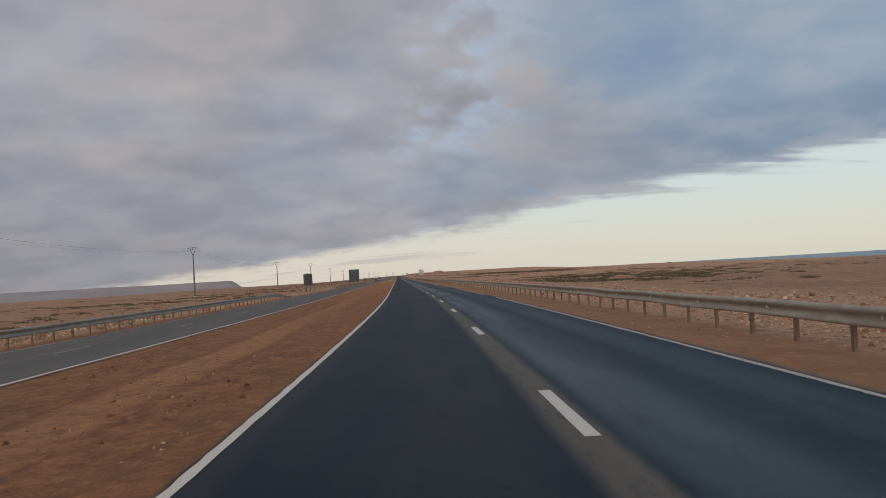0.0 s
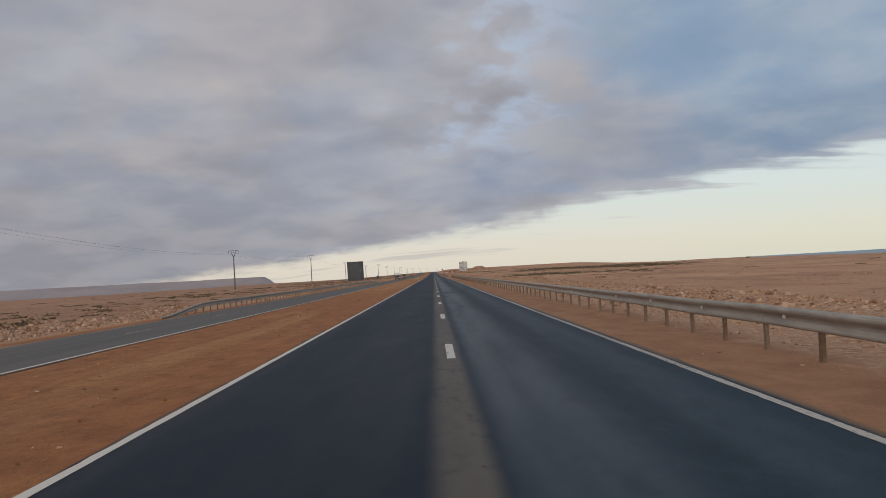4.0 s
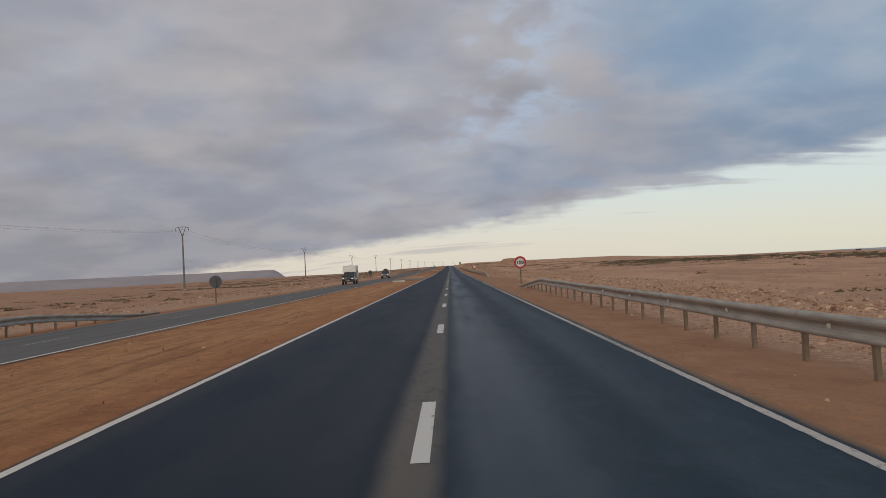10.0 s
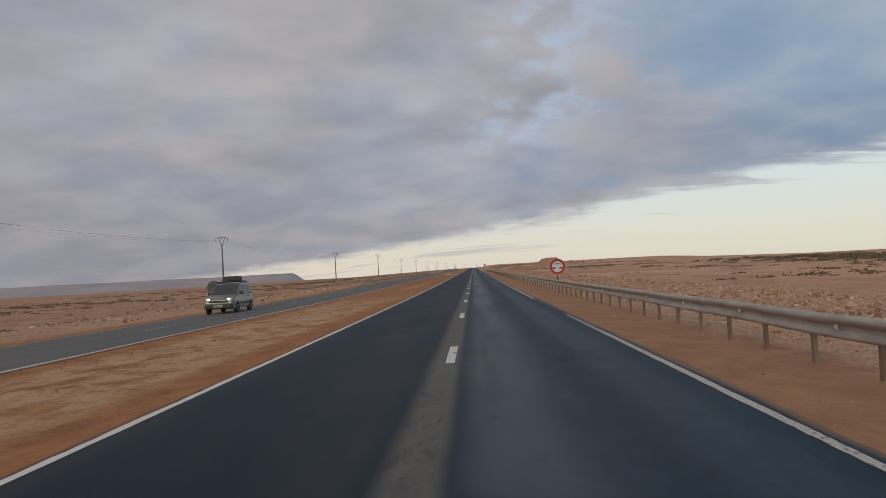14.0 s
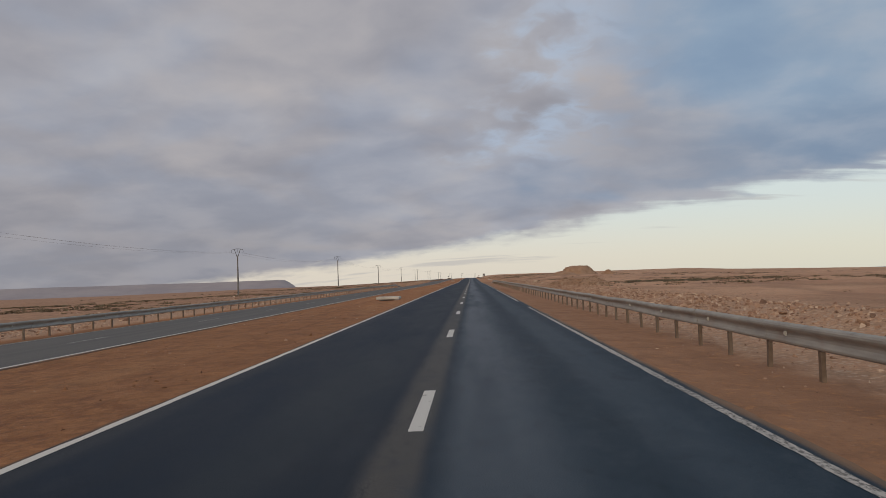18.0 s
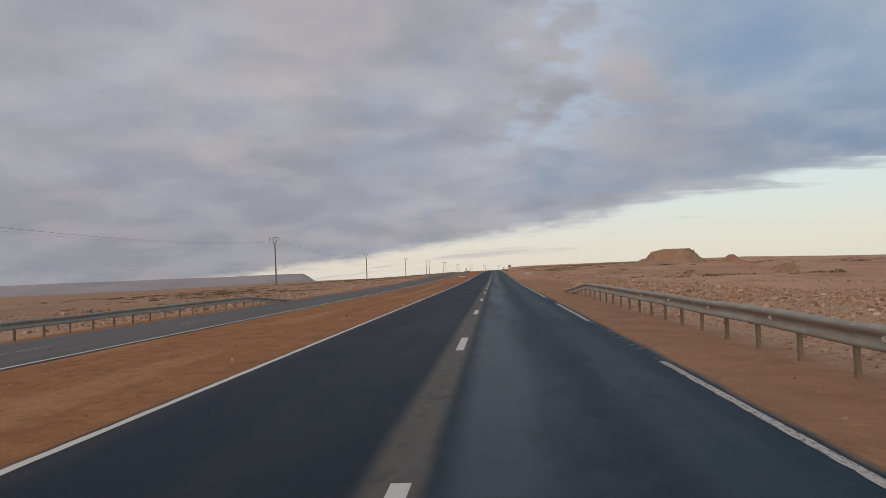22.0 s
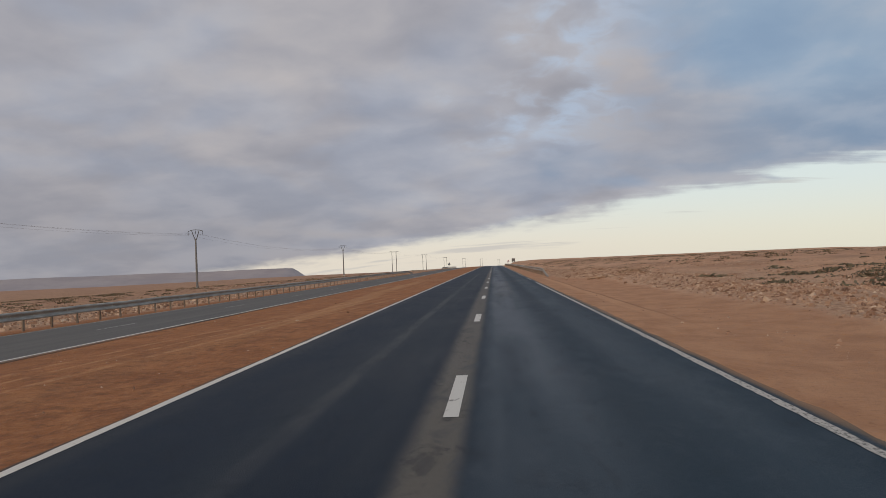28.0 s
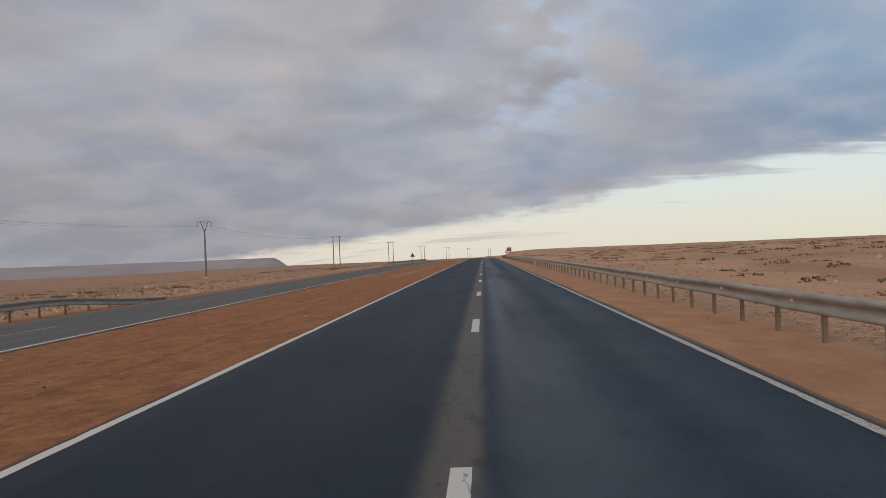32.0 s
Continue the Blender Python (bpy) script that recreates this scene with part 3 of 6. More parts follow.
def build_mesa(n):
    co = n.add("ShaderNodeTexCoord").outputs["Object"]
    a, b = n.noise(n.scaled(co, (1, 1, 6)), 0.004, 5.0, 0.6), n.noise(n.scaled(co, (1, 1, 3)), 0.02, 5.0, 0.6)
    # lilac-grey because the haze of distance is put into the rock's colour
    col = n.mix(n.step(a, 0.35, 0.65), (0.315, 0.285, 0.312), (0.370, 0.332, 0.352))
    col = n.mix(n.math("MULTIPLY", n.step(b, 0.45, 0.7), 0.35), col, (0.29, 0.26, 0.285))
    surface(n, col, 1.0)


def build_sea(n):
    co = n.add("ShaderNodeTexCoord").outputs["Object"]
    a = n.noise(n.scaled(co, (0.02, 0.004, 1)), 1.0, 5.0, 0.6)
    b = n.noise(n.scaled(co, (0.35, 0.12, 1)), 1.0, 4.0, 0.6)
    # water colour lightened: distance haze is painted into it
    surface(n, n.mix(n.step(a, 0.35, 0.65), (0.205, 0.300, 0.365), (0.245, 0.340, 0.400)), 0.42, 0.0, b, 0.4, 0.8)


def build_steel(n):
    co = n.add("ShaderNodeTexCoord").outputs["Object"]
    rnd = n.add("ShaderNodeObjectInfo").outputs["Random"]
    co = n.add("ShaderNodeVectorMath", {"operation": "ADD"}, i0=co, i1=n.add("ShaderNodeCombineXYZ", None, X=n.math("MULTIPLY", rnd, 60.0), Y=n.math("MULTIPLY", rnd, 37.0), Z=0.0).outputs[0]).outputs[0]
    a, b = n.noise(n.scaled(co, (1, 0.5, 2.5)), 2.5, 5.0, 0.6), n.noise(co, 40.0, 3.0, 0.6)
    col = n.mix(n.step(a, 0.32, 0.7), (0.285, 0.268, 0.245), (0.410, 0.388, 0.355))
    col = n.mix(n.math("MULTIPLY", n.step(rnd, 0.0, 1.0), 0.30), col, (0.26, 0.235, 0.205))
    col = n.mix(n.math("MULTIPLY", n.step(n.noise(co, 1.1, 4.0), 0.58, 0.74), 0.32), col, (0.30, 0.20, 0.14))
    col = n.mix(n.math("MULTIPLY", n.step(n.noise(n.scaled(co, (1, 0.6, 3)), 1.7, 6.0, 0.68, 0.4), 0.58, 0.70), 0.42), col, (0.140, 0.124, 0.106))
    col = n.mix(n.math("MULTIPLY", n.step(n.noise(n.scaled(co, (1, 0.25, 6)), 2.3, 5.0, 0.65), 0.58, 0.70), 0.30), col, (0.44, 0.42, 0.385))
    surface(n, col, 0.60, 0.15, b, 0.003, 0.5)


def build_post_steel(n):
    co = n.add("ShaderNodeTexCoord").outputs["Object"]
    rnd = n.add("ShaderNodeObjectInfo").outputs["Random"]
    a = n.noise(co, 5.0, 5.0, 0.6)
    col = n.mix(n.step(a, 0.3, 0.7), (0.14, 0.090, 0.058), (0.23, 0.160, 0.110))
    col = n.mix(n.math("MULTIPLY", rnd, 0.5), col, (0.27, 0.225, 0.18))
    surface(n, col, 0.75, 0.2, a, 0.004, 0.5)


def build_concrete(n):
    co = n.add("ShaderNodeTexCoord").outputs["Object"]
    a, b = n.noise(co, 2.2, 5.0, 0.62), n.noise(co, 30.0, 4.0, 0.65)
    col = n.mix(n.step(a, 0.3, 0.7), (0.48, 0.445, 0.39), (0.66, 0.63, 0.575))
    col = n.mix(n.math("MULTIPLY", n.step(b, 0.55, 0.7), 0.4), col, (0.32, 0.26, 0.20))
    surface(n, col, 0.9, 0.0, b, 0.006, 0.6)


def build_clod(n):
    rnd = n.add("ShaderNodeNewGeometry").outputs["Random Per Island"]
    co = n.add("ShaderNodeTexCoord").outputs["Object"]
    b = n.noise(co, 22.0, 4.0, 0.65)
    surface(n, n.ramp(rnd, [(0.0, (0.13, 0.055, 0.025)), (0.6, (0.24, 0.110, 0.050)), (0.9, (0.36, 0.19, 0.10)), (1.0, (0.52, 0.36, 0.24))]), 0.95, 0.0, b, 0.01, 0.6)


M_CLOD = material("earth_clod", build_clod)
M_ASPHALT, M_OLD, M_CROSS = material("asphalt", build_asphalt), material("old_asphalt", build_old_asphalt), material("dusty_asphalt", build_crossing)
M_PAINT, M_EDGE = material("road_paint", build_paint), material("worn_edge_paint", build_edge_paint)
M_FADED = material("faded_road_paint", build_faded_paint)
M_GROUND, M_ROCK, M_STONE = material("desert_ground", build_ground), material("pale_rock", build_rock), material("loose_stone", build_single_rock)
M_ROCK_DARK = material("brown_rock", build_dark_rock)
M_SCRUB = material("olive_scrub", build_scrub)
M_SHRUB, M_MOUND, M_MESA, M_SEA = material("dry_shrub", build_shrub), material("mound_earth", build_mound), material("hazed_rock", build_mesa), material("sea_water", build_sea)
M_STEEL, M_POST, M_CONCRETE = material("galvanised_steel", build_steel), material("dusty_steel", build_post_steel), material("concrete", build_concrete)
M_POLE = plain("pole_concrete", (0.20, 0.19, 0.185), 0.9, 0.0, 0.25, 1.5)
M_IRON = plain("dark_iron", (0.10, 0.095, 0.09), 0.6, 0.5, 0.3)
M_WIRE = plain("wire", (0.24, 0.24, 0.25), 0.5, 0.5, 0.15)
M_SIGN_BACK = plain("sign_back", (0.085, 0.098, 0.122), 0.55, 0.2, 0.2, 2.0)
M_SIGN_POST = plain("sign_post", (0.135, 0.105, 0.080), 0.7, 0.2, 0.25)
M_WHITE = plain("sign_white", (0.63, 0.655, 0.685), 0.45, 0.0, 0.08, 3.0, 0.001)
M_BLACK = plain("sign_black", (0.022, 0.022, 0.024), 0.5, 0.0, 0.2, 3.0, 0.001)
M_RED = plain("sign_red", (0.42, 0.030, 0.035), 0.45, 0.0, 0.12, 3.0, 0.001)
M_REFLECT = plain("reflector", (0.46, 0.445, 0.41), 0.4, 0.0, 0.15)
M_RUST = plain("rusty_bar", (0.13, 0.055, 0.032), 0.9, 0.2, 0.35, 20.0)

M_GREEN = plain("green_plastic", (0.06, 0.30, 0.09), 0.4, 0.0, 0.2)
# ---------------------------------------------------------------- the plan
# Lateral places u are metres to the right of the lane line of the near carriageway, y runs along the drive.
def bend(y):
    """How far the road's line stands to the left in the last of the bend that the drive comes out of."""
    return -0.5 * 0.000427 * np.maximum(77.9 - np.asarray(y, float), 0.0) ** 2


GRADE_Y = np.arange(-3000.0, 6500.0, 5.0)
GRADE_Z = np.cumsum(5.0 * np.interp(GRADE_Y, [510, 585, 735, 785, 835, 890, 935, 985, 1130, 1290, 1400, 1700, 1720],
                                    [0, 0.0042, 0.0042, 0.0022, 0.0024, 0.0080, 0.0092, 0.0056, 0.0058, 0.0030, -0.0080, -0.0250, 0.0]))


def brow(y):
    """Height of the road: level at first, then two gentle climbs to a brow past which it falls away."""
    return np.interp(np.asarray(y, float), GRADE_Y, GRADE_Z)


def beside(u):
    """How much of the road's climb the plain on the left shares."""
    return 1 - 0.75 * smooth(-np.asarray(u, float), 20, 110)


def level(u):
    """Height of the made ground across the two carriageways."""
    return np.interp(u, [-60, -19.5, -17.5, -16.4, -9.5, -3.8, 60], [-0.42, -0.38, -0.33, -0.27, -0.06, 0.0, 0.0])


def hashed(ix, iy, seed):
    n = (ix.astype(np.int64) * 374761393 + iy.astype(np.int64) * 668265263 + seed * 974634777) & 0x7FFFFFFF
    n = ((n ^ (n >> 13)) * 1274126177) & 0x7FFFFFFF
    return ((n ^ (n >> 16)) & 0xFFFF) / 65535.0


def value_noise(x, y, seed):
    x, y = np.asarray(x, float), np.asarray(y, float)
    ix, iy = np.floor(x), np.floor(y)
    fx, fy = x - ix, y - iy
    fx, fy = fx * fx * (3 - 2 * fx), fy * fy * (3 - 2 * fy)
    a, b = hashed(ix, iy, seed), hashed(ix + 1, iy, seed)
    c, e = hashed(ix, iy + 1, seed), hashed(ix + 1, iy + 1, seed)
    return (a * (1 - fx) + b * fx) * (1 - fy) + (c * (1 - fx) + e * fx) * fy - 0.5


def fbm(x, y, seed, octaves=4):
    total = 0.0
    for i in range(octaves):
        total = total + value_noise(x * 2 ** i, y * 2 ** i, seed + i) / 2 ** i
    return total


def smooth(x, lo, hi):
    t = np.clip((np.asarray(x, float) - lo) / (hi - lo), 0, 1)
    return t * t * (3 - 2 * t)


PITS = [(-6.9, 456.9, 1.0), (-6.2, 677.2, 1.0)]     # hollows washed out in front of two culvert lids


def plateau(u, y):
    """The land to the right rises in the second half of the drive."""
    f = smooth(y - 2.2 * np.maximum(u - 40, 0), 780, 1030)
    return f * (1.05 * smooth(u, 8, 34) + 0.15 * smooth(u, 30, 210))


def land(u, y):
    """Height of the open ground, metres."""
    u, y = np.asarray(u, float), np.asarray(y, float)
    z = level(u) - 0.014 - 0.03 * smooth(u, 3.6, 3.75) - 0.03 * smooth(u, 3.9, 5.0)
    on_road = ((u > -3.62) & (u < 3.75)) | ((u > -16.2) & (u < -9.6))
    out = smooth(u, 6.5, 12) + smooth(-u, 19, 26)
    rim = smooth(np.minimum(np.abs(u + 3.72), np.minimum(np.abs(u + 9.42), np.abs(u + 16.35))), 0.0, 0.7)
    z = z + np.where(on_road, -0.05, 0.030 * fbm(u / 0.9, y / 1.6, 3) * rim)
    z = z + np.where((u < -4.2) & (u > -9.2), (0.08 * fbm(u / 2.2, y / 9.0, 7) - 0.01) * rim, 0.0)
    # banks of stony spoil beside the verges
    z = z + 0.42 * np.exp(-((u - 10.5) / 2.6) ** 2) * (0.5 + fbm(u / 5, y / 14, 11) * 1.2)
    z = z + 0.22 * np.exp(-((u + 22.5) / 2.2) ** 2) * (0.5 + fbm(u / 5, y / 14, 15))
    z = z + out * (0.16 * fbm(u / 7, y / 9, 19) + 0.55 * fbm(u / 60, y / 80, 23) * smooth(np.abs(u), 20, 90))
    z = z + plateau(u, y)
    z = z + 4.4 * smooth(u, 7, 16) * smooth(y, 1430, 1550) * (1 - smooth(u, 230, 345))
    z = z - (3.5 + 1.3 * (1 - smooth(y, 100, 380))) * smooth(u, 90, 380) * (1 - 0.8 * smooth(y - 2.2 * np.maximum(u - 40, 0), 700, 1030))
    z = z - 9.0 * smooth(u - 0.05 * np.maximum(y - 700, 0), 370, 520)
    z = z - 2.6 * smooth(-u, 70, 300) * smooth(y, 520, 820)
    z = z - 11.0 * smooth(-u - 0.2 * y, 100, 650) * smooth(y, 800, 1300)
    z = z + 1.5 * smooth(-u, 150, 900) * fbm(u / 300, y / 300, 31)
    cross = (u > -9.3) & (u < -3.8) & (y > 461) & (y < 484.5)
    z = np.where(cross, level(u) - 0.04, z)
    for pu, py, r in PITS:
        z = z - 0.32 * np.exp(-((u - pu) / (0.75 * r)) ** 2 - ((y - py) / (0.45 * r)) ** 2)
    lift = brow(y)
    return z + np.where(lift > 0, lift * beside(u), lift)


def mesh_of(name, verts, faces, mats, uv=None, smooth_shade=False):
    """A mesh from arrays; faces all with the same number of corners."""
    me = bpy.data.meshes.new(name)
    verts, faces = np.asarray(verts, np.float32), np.asarray(faces, np.int32)
    k = faces.shape[1]
    me.vertices.add(len(verts))
    me.vertices.foreach_set("co", verts.ravel())
    me.loops.add(faces.size)
    me.loops.foreach_set("vertex_index", faces.ravel())
    me.polygons.add(len(faces))
    me.polygons.foreach_set("loop_start", np.arange(0, faces.size, k, dtype=np.int32))
    me.polygons.foreach_set("use_smooth", np.full(len(faces), smooth_shade))
    if uv is not None:
        layer = me.uv_layers.new(name="lane")
        layer.data.foreach_set("uv", np.asarray(uv, np.float32)[faces.ravel()].ravel())
    me.update(calc_edges=True)
    me.validate()
    for m in mats if isinstance(mats, (list, tuple)) else [mats]:
        me.materials.append(m)
    return me


def grid_faces(nu, ny):
    i = np.arange(ny - 1)[:, None] * nu + np.arange(nu - 1)[None, :]
    i = i.ravel()
    return np.stack([i, i + 1, i + nu + 1, i + nu], 1)


def sheet(name, us, ys, height, mats, shade=True):
    uu, yy = np.meshgrid(us, ys)
    zz = height(uu, yy)
    v = np.stack([uu + bend(yy), yy, zz], -1).reshape(-1, 3)
    return mesh_of(name, v, grid_faces(len(us), len(ys)), mats, np.stack([uu, yy], -1).reshape(-1, 2), shade)


def part(name, bm, mat, parent=None, label=""):
    """Link a bmesh as one mesh object under a thing or a part."""
    me = bpy.data.meshes.new(name)
    bmesh.ops.recalc_face_normals(bm, faces=bm.faces)
    bm.to_mesh(me)
    bm.free()
    for m in mat if isinstance(mat, (list, tuple)) else [mat]:
        me.materials.append(m)
    ob = new(name, me)
    if parent is not None:
        ob.parent = parent
    if label:
        ob["label"] = label
    return ob


def shared(name, me, parent, m):
    ob = new(name, me)
    ob.parent = parent
    ob.matrix_basis = m
    return ob


def box_bm(x0, x1, y0, y1, z0, z1, bevel=0.0, bm=None, seg=1):
    bm = bm or bmesh.new()
    r = bmesh.ops.create_cube(bm, size=1.0)
    bmesh.ops.scale(bm, vec=(x1 - x0, y1 - y0, z1 - z0), verts=r["verts"])
    bmesh.ops.translate(bm, vec=((x0 + x1) / 2, (y0 + y1) / 2, (z0 + z1) / 2), verts=r["verts"])
    if bevel:
        es = list({e for v in r["verts"] for e in v.link_edges})
        bmesh.ops.bevel(bm, geom=es, offset=bevel, segments=seg, affect="EDGES", profile=0.5)
    return bm


def rod_bm(a, b, r0, r1=None, n=8, bm=None):
    """A tapered rod from a to b."""
    bm = bm or bmesh.new()
    a, b = Vector(a), Vector(b)
    r1 = r0 if r1 is None else r1
    res = bmesh.ops.create_cone(bm, cap_ends=True, segments=n, radius1=r0, radius2=r1, depth=(b - a).length)
    m = Matrix.Translation((a + b) / 2) @ (b - a).to_track_quat("Z", "Y").to_matrix().to_4x4()
    bmesh.ops.transform(bm, matrix=m, verts=res["verts"])
    return bm


def prism_bm(profile, y0, y1, bm=None):
    """A closed outline in (x, z), drawn out along y."""
    bm = bm or bmesh.new()
    a = [bm.verts.new((x, y0, z)) for x, z in profile]
    b = [bm.verts.new((x, y1, z)) for x, z in profile]
    n = len(profile)
    for i in range(n):
        bm.faces.new((a[i], a[(i + 1) % n], b[(i + 1) % n], b[i]))
    bm.faces.new(a[::-1])
    bm.faces.new(b)
    return bm


# ---------------------------------------------------------------- ground, sea, distance
def spaced(*runs):
    vals = np.concatenate([np.arange(a, b, s) for a, b, s in runs])
    return np.unique(np.round(vals, 3))


US = spaced((-4800, -1200, 600), (-1200, -300, 100), (-300, -120, 20), (-120, -60, 5), (-60, -26, 1.6), (-26, -17, 0.6), (-17, -9, 1.0),
            (-9.4, -3.4, 0.3), (-3.5, 3.5, 1.4), (3.5, 14, 0.35), (14, 30, 0.9), (30, 70, 2), (70, 150, 5), (150, 700, 18), (700, 4900, 700))
YS = spaced((-2600, -200, 300), (-200, -20, 10), (-20, 1320, 1.6), (1320, 1700, 8), (1700, 2600, 60), (2600, 6400, 400))
ground = new("ground", sheet("ground", US, YS, land, M_GROUND))
tagged(ground, "orange sandy verges and stony tan desert beside the road", "ground", kind="structure")

bm = bmesh.new()
vs = [bm.verts.new(p) for p in ((380, -3000, 0), (7000, -3000, 0), (7000, 7000, 0), (440, 7000, 0))]
bm.faces.new(vs)
sea = part("water", bm, M_SEA)
sea.location = (0, 0, -5.3)
tagged(sea, "strip of blue-grey sea on the horizon", "sea", kind="structure")


def far_mesa():
    """A long flat-topped plateau far off to the left."""
    xs = np.linspace(-4600, -850, 160)
    prof = []
    for x in xs:
        top = 41 + 6 * (1 - float(smooth(x, -2700, -1300))) + 5 * float(fbm(x / 700, 0.0, 51)) - 8 * float(smooth(x, -2900, -2780)) + 4 * float(smooth(x, -2200, -1500))
        fall = float(smooth(x, -1000, -905))
        prof.append(top * (1.0 - fall) - 20.0 * fall)
    rows = []
    for f, back in ((0.0, -260), (0.45, -120), (0.8, -25), (1.0, 0), (1.0, 60)):
        for x, top in zip(xs, prof):
            yy = 4850 - 0.5 * max(-x - 1800, 0) + 60 * float(fbm(x / 260, 1.0, 57))
            rows.append((x, yy + back, -25 + (top + 25) * f))
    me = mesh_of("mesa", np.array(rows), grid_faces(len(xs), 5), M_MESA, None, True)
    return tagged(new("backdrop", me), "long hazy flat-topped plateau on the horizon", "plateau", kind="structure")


far_mesa()

# ---------------------------------------------------------------- carriageways
def slab_strip(name, u0, u1, y0, y1, mat, lift, nu=7, step=4.0, ragged=0.05, seed=1, thick=0.09):
    """A paved strip with ragged edges and sides that go down into the ground."""
    ys = np.arange(y0, y1 + 0.01, step)
    ts = np.linspace(0, 1, nu)
    uu, yy = np.meshgrid(u0 + (u1 - u0) * ts, ys)
    uu[:, 0] += ragged * 2 * fbm(ys / 3.0, ys * 0, seed)
    uu[:, -1] += ragged * (1.6 * fbm(ys / 3.0, ys * 0, seed + 9) + 1.2 * fbm(ys / 0.7, ys * 0, seed + 12))
    uu = np.concatenate([uu[:, :1], uu, uu[:, -1:]], 1)
    yy = np.concatenate([yy[:, :1], yy, yy[:, -1:]], 1)
    zz = level(uu) + brow(yy) + lift
    zz[:, 0] -= thick
    zz[:, -1] -= thick
    yy[0], yy[-1] = yy[1], yy[-2]
    zz[0] -= thick
    zz[-1] -= thick
    v = np.stack([uu + bend(yy), yy, zz], -1).reshape(-1, 3)
    return new(name, mesh_of(name, v, grid_faces(nu + 2, len(ys)), mat, np.stack([uu, yy], -1).reshape(-1, 2), False))


road = slab_strip("road", -3.70, 3.60, -60, 1640, M_ASPHALT, 0.0, 8, 0.6, 0.045, 61)
tagged(road, "dark new asphalt carriageway with a paler seam under the lane line", "road", kind="structure")
road_far = slab_strip("road", -16.35, -9.55, -60, 1640, M_OLD, 0.0, 6, 4.0, 0.10, 63)
tagged(road_far, "older grey asphalt carriageway of the oncoming traffic", "road", kind="structure")
crossing = slab_strip("road", -9.52, -3.70, 461.4, 484, M_CROSS, -0.004, 8, 1.2, 0.05, 67)
tagged(crossing, "dusty brown paved gap through the median", "road", kind="structure")


def painted(name, u0, u1, y0, y1, mat, parent, step=4.0, lift=0.004, ragged=0.0, seed=0, saw=0.0):
    ys = np.append(np.arange(y0, y1 - 0.01, step), y1)
    j = ragged * fbm(ys / 0.5, ys * 0, seed) + saw * 2.2 * np.maximum(value_noise(ys * 9.3, ys * 0, seed + 2) + 0.15, 0.0)
    uu = np.stack([u0 + j, u1 + ragged * fbm(ys / 0.4, ys * 0, seed + 5)], 1)
    yy = np.stack([ys, ys], 1)
    zz = level(uu) + brow(yy) + lift
    v = np.stack([uu + bend(yy), yy, zz], -1).reshape(-1, 3)
    ob = new(name, mesh_of(name, v, grid_faces(2, len(ys)), mat, np.stack([uu, yy], -1).reshape(-1, 2)))
    ob.parent = parent
    return ob


painted("edge_line", -3.64, -3.515, -55, 1600, M_EDGE, road, 0.30, 0.004, 0.012, 71, 0.012)
# the kerb-side line is worn to a row of ticks here and there
GAPS = [(54, 62), (88, 104), (316, 323.4), (421.5, 429), (450.5, 455), (506, 520), (655, 664), (706, 716), (764, 774), (786, 794), (1010, 1017), (1024, 1033)]
edge_from = -55.0
for a, b in GAPS + [(1600, 1600)]:
    painted("edge_line", 3.305, 3.42, edge_from, a, M_EDGE, road, 0.20, 0.004, 0.010, 73, 0.012)
    if a == 1010:
        painted("surface_joint", 0.45, 3.1, 1014.6, 1014.72, M_CROSS, road, 1.0)
    y = a + 0.4
    while y < b:
        painted("edge_tick", 3.31 + 0.02 * (int(y * 7) % 3), 3.43, y, y + 0.05, M_EDGE, road, 1.0)
        y += 0.82
    edge_from = b
painted("surface_mark", 2.6, 3.0, 940.0, 940.14, M_FADED, road, 1.0)
painted("surface_mark", -3.0, -0.8, 942.2, 942.32, M_CROSS, road, 1.0)
for k in range(-3, 108):
    painted("lane_dash", -0.075, 0.085, 13.0 * k, 13.0 * k + 3.0, M_PAINT, road, 3.0)
for k in range(-3, 108):
    painted("lane_dash", -12.85, -12.75, 13.0 * k + 5.0, 13.0 * k + 8.0, M_FADED, road_far, 3.0)
for a, b in ((-55, 463.5), (464.0, 1600)):
    painted("edge_line", -9.785, -9.640, a, b, M_EDGE, road_far, 2.0, 0.004, 0.02, 77)

painted("edge_line", -16.06, -15.97, -55, 1600, M_FADED, road_far, 2.0, 0.004, 0.03, 79)

# ---------------------------------------------------------------- crash barriers
PITCH = 2.012


def beam_mesh(length=2 * PITCH):
    """One W-shaped length of barrier beam, 0.31 m high, folded from sheet."""
    face = [(0.0, 0.160), (0.035, 0.158), (0.066, 0.145), (0.084, 0.118), (0.084, 0.088), (0.064, 0.052), (0.030, 0.022), (0.012, -0.012),
            (0.010, -0.050), (0.024, -0.090), (0.038, -0.120), (0.036, -0.145), (0.020, -0.166), (0.0, -0.175)]
    back = [(x - 0.012, z) for x, z in reversed(face)]
    bm = prism_bm(face + back, 0.0, length + (0.12 if length > PITCH else 0.02))
    bmesh.ops.recalc_face_normals(bm, faces=bm.faces)
    me = bpy.data.meshes.new("beam")
    bm.to_mesh(me)
    bm.free()
    me.materials.append(M_STEEL)
    return me


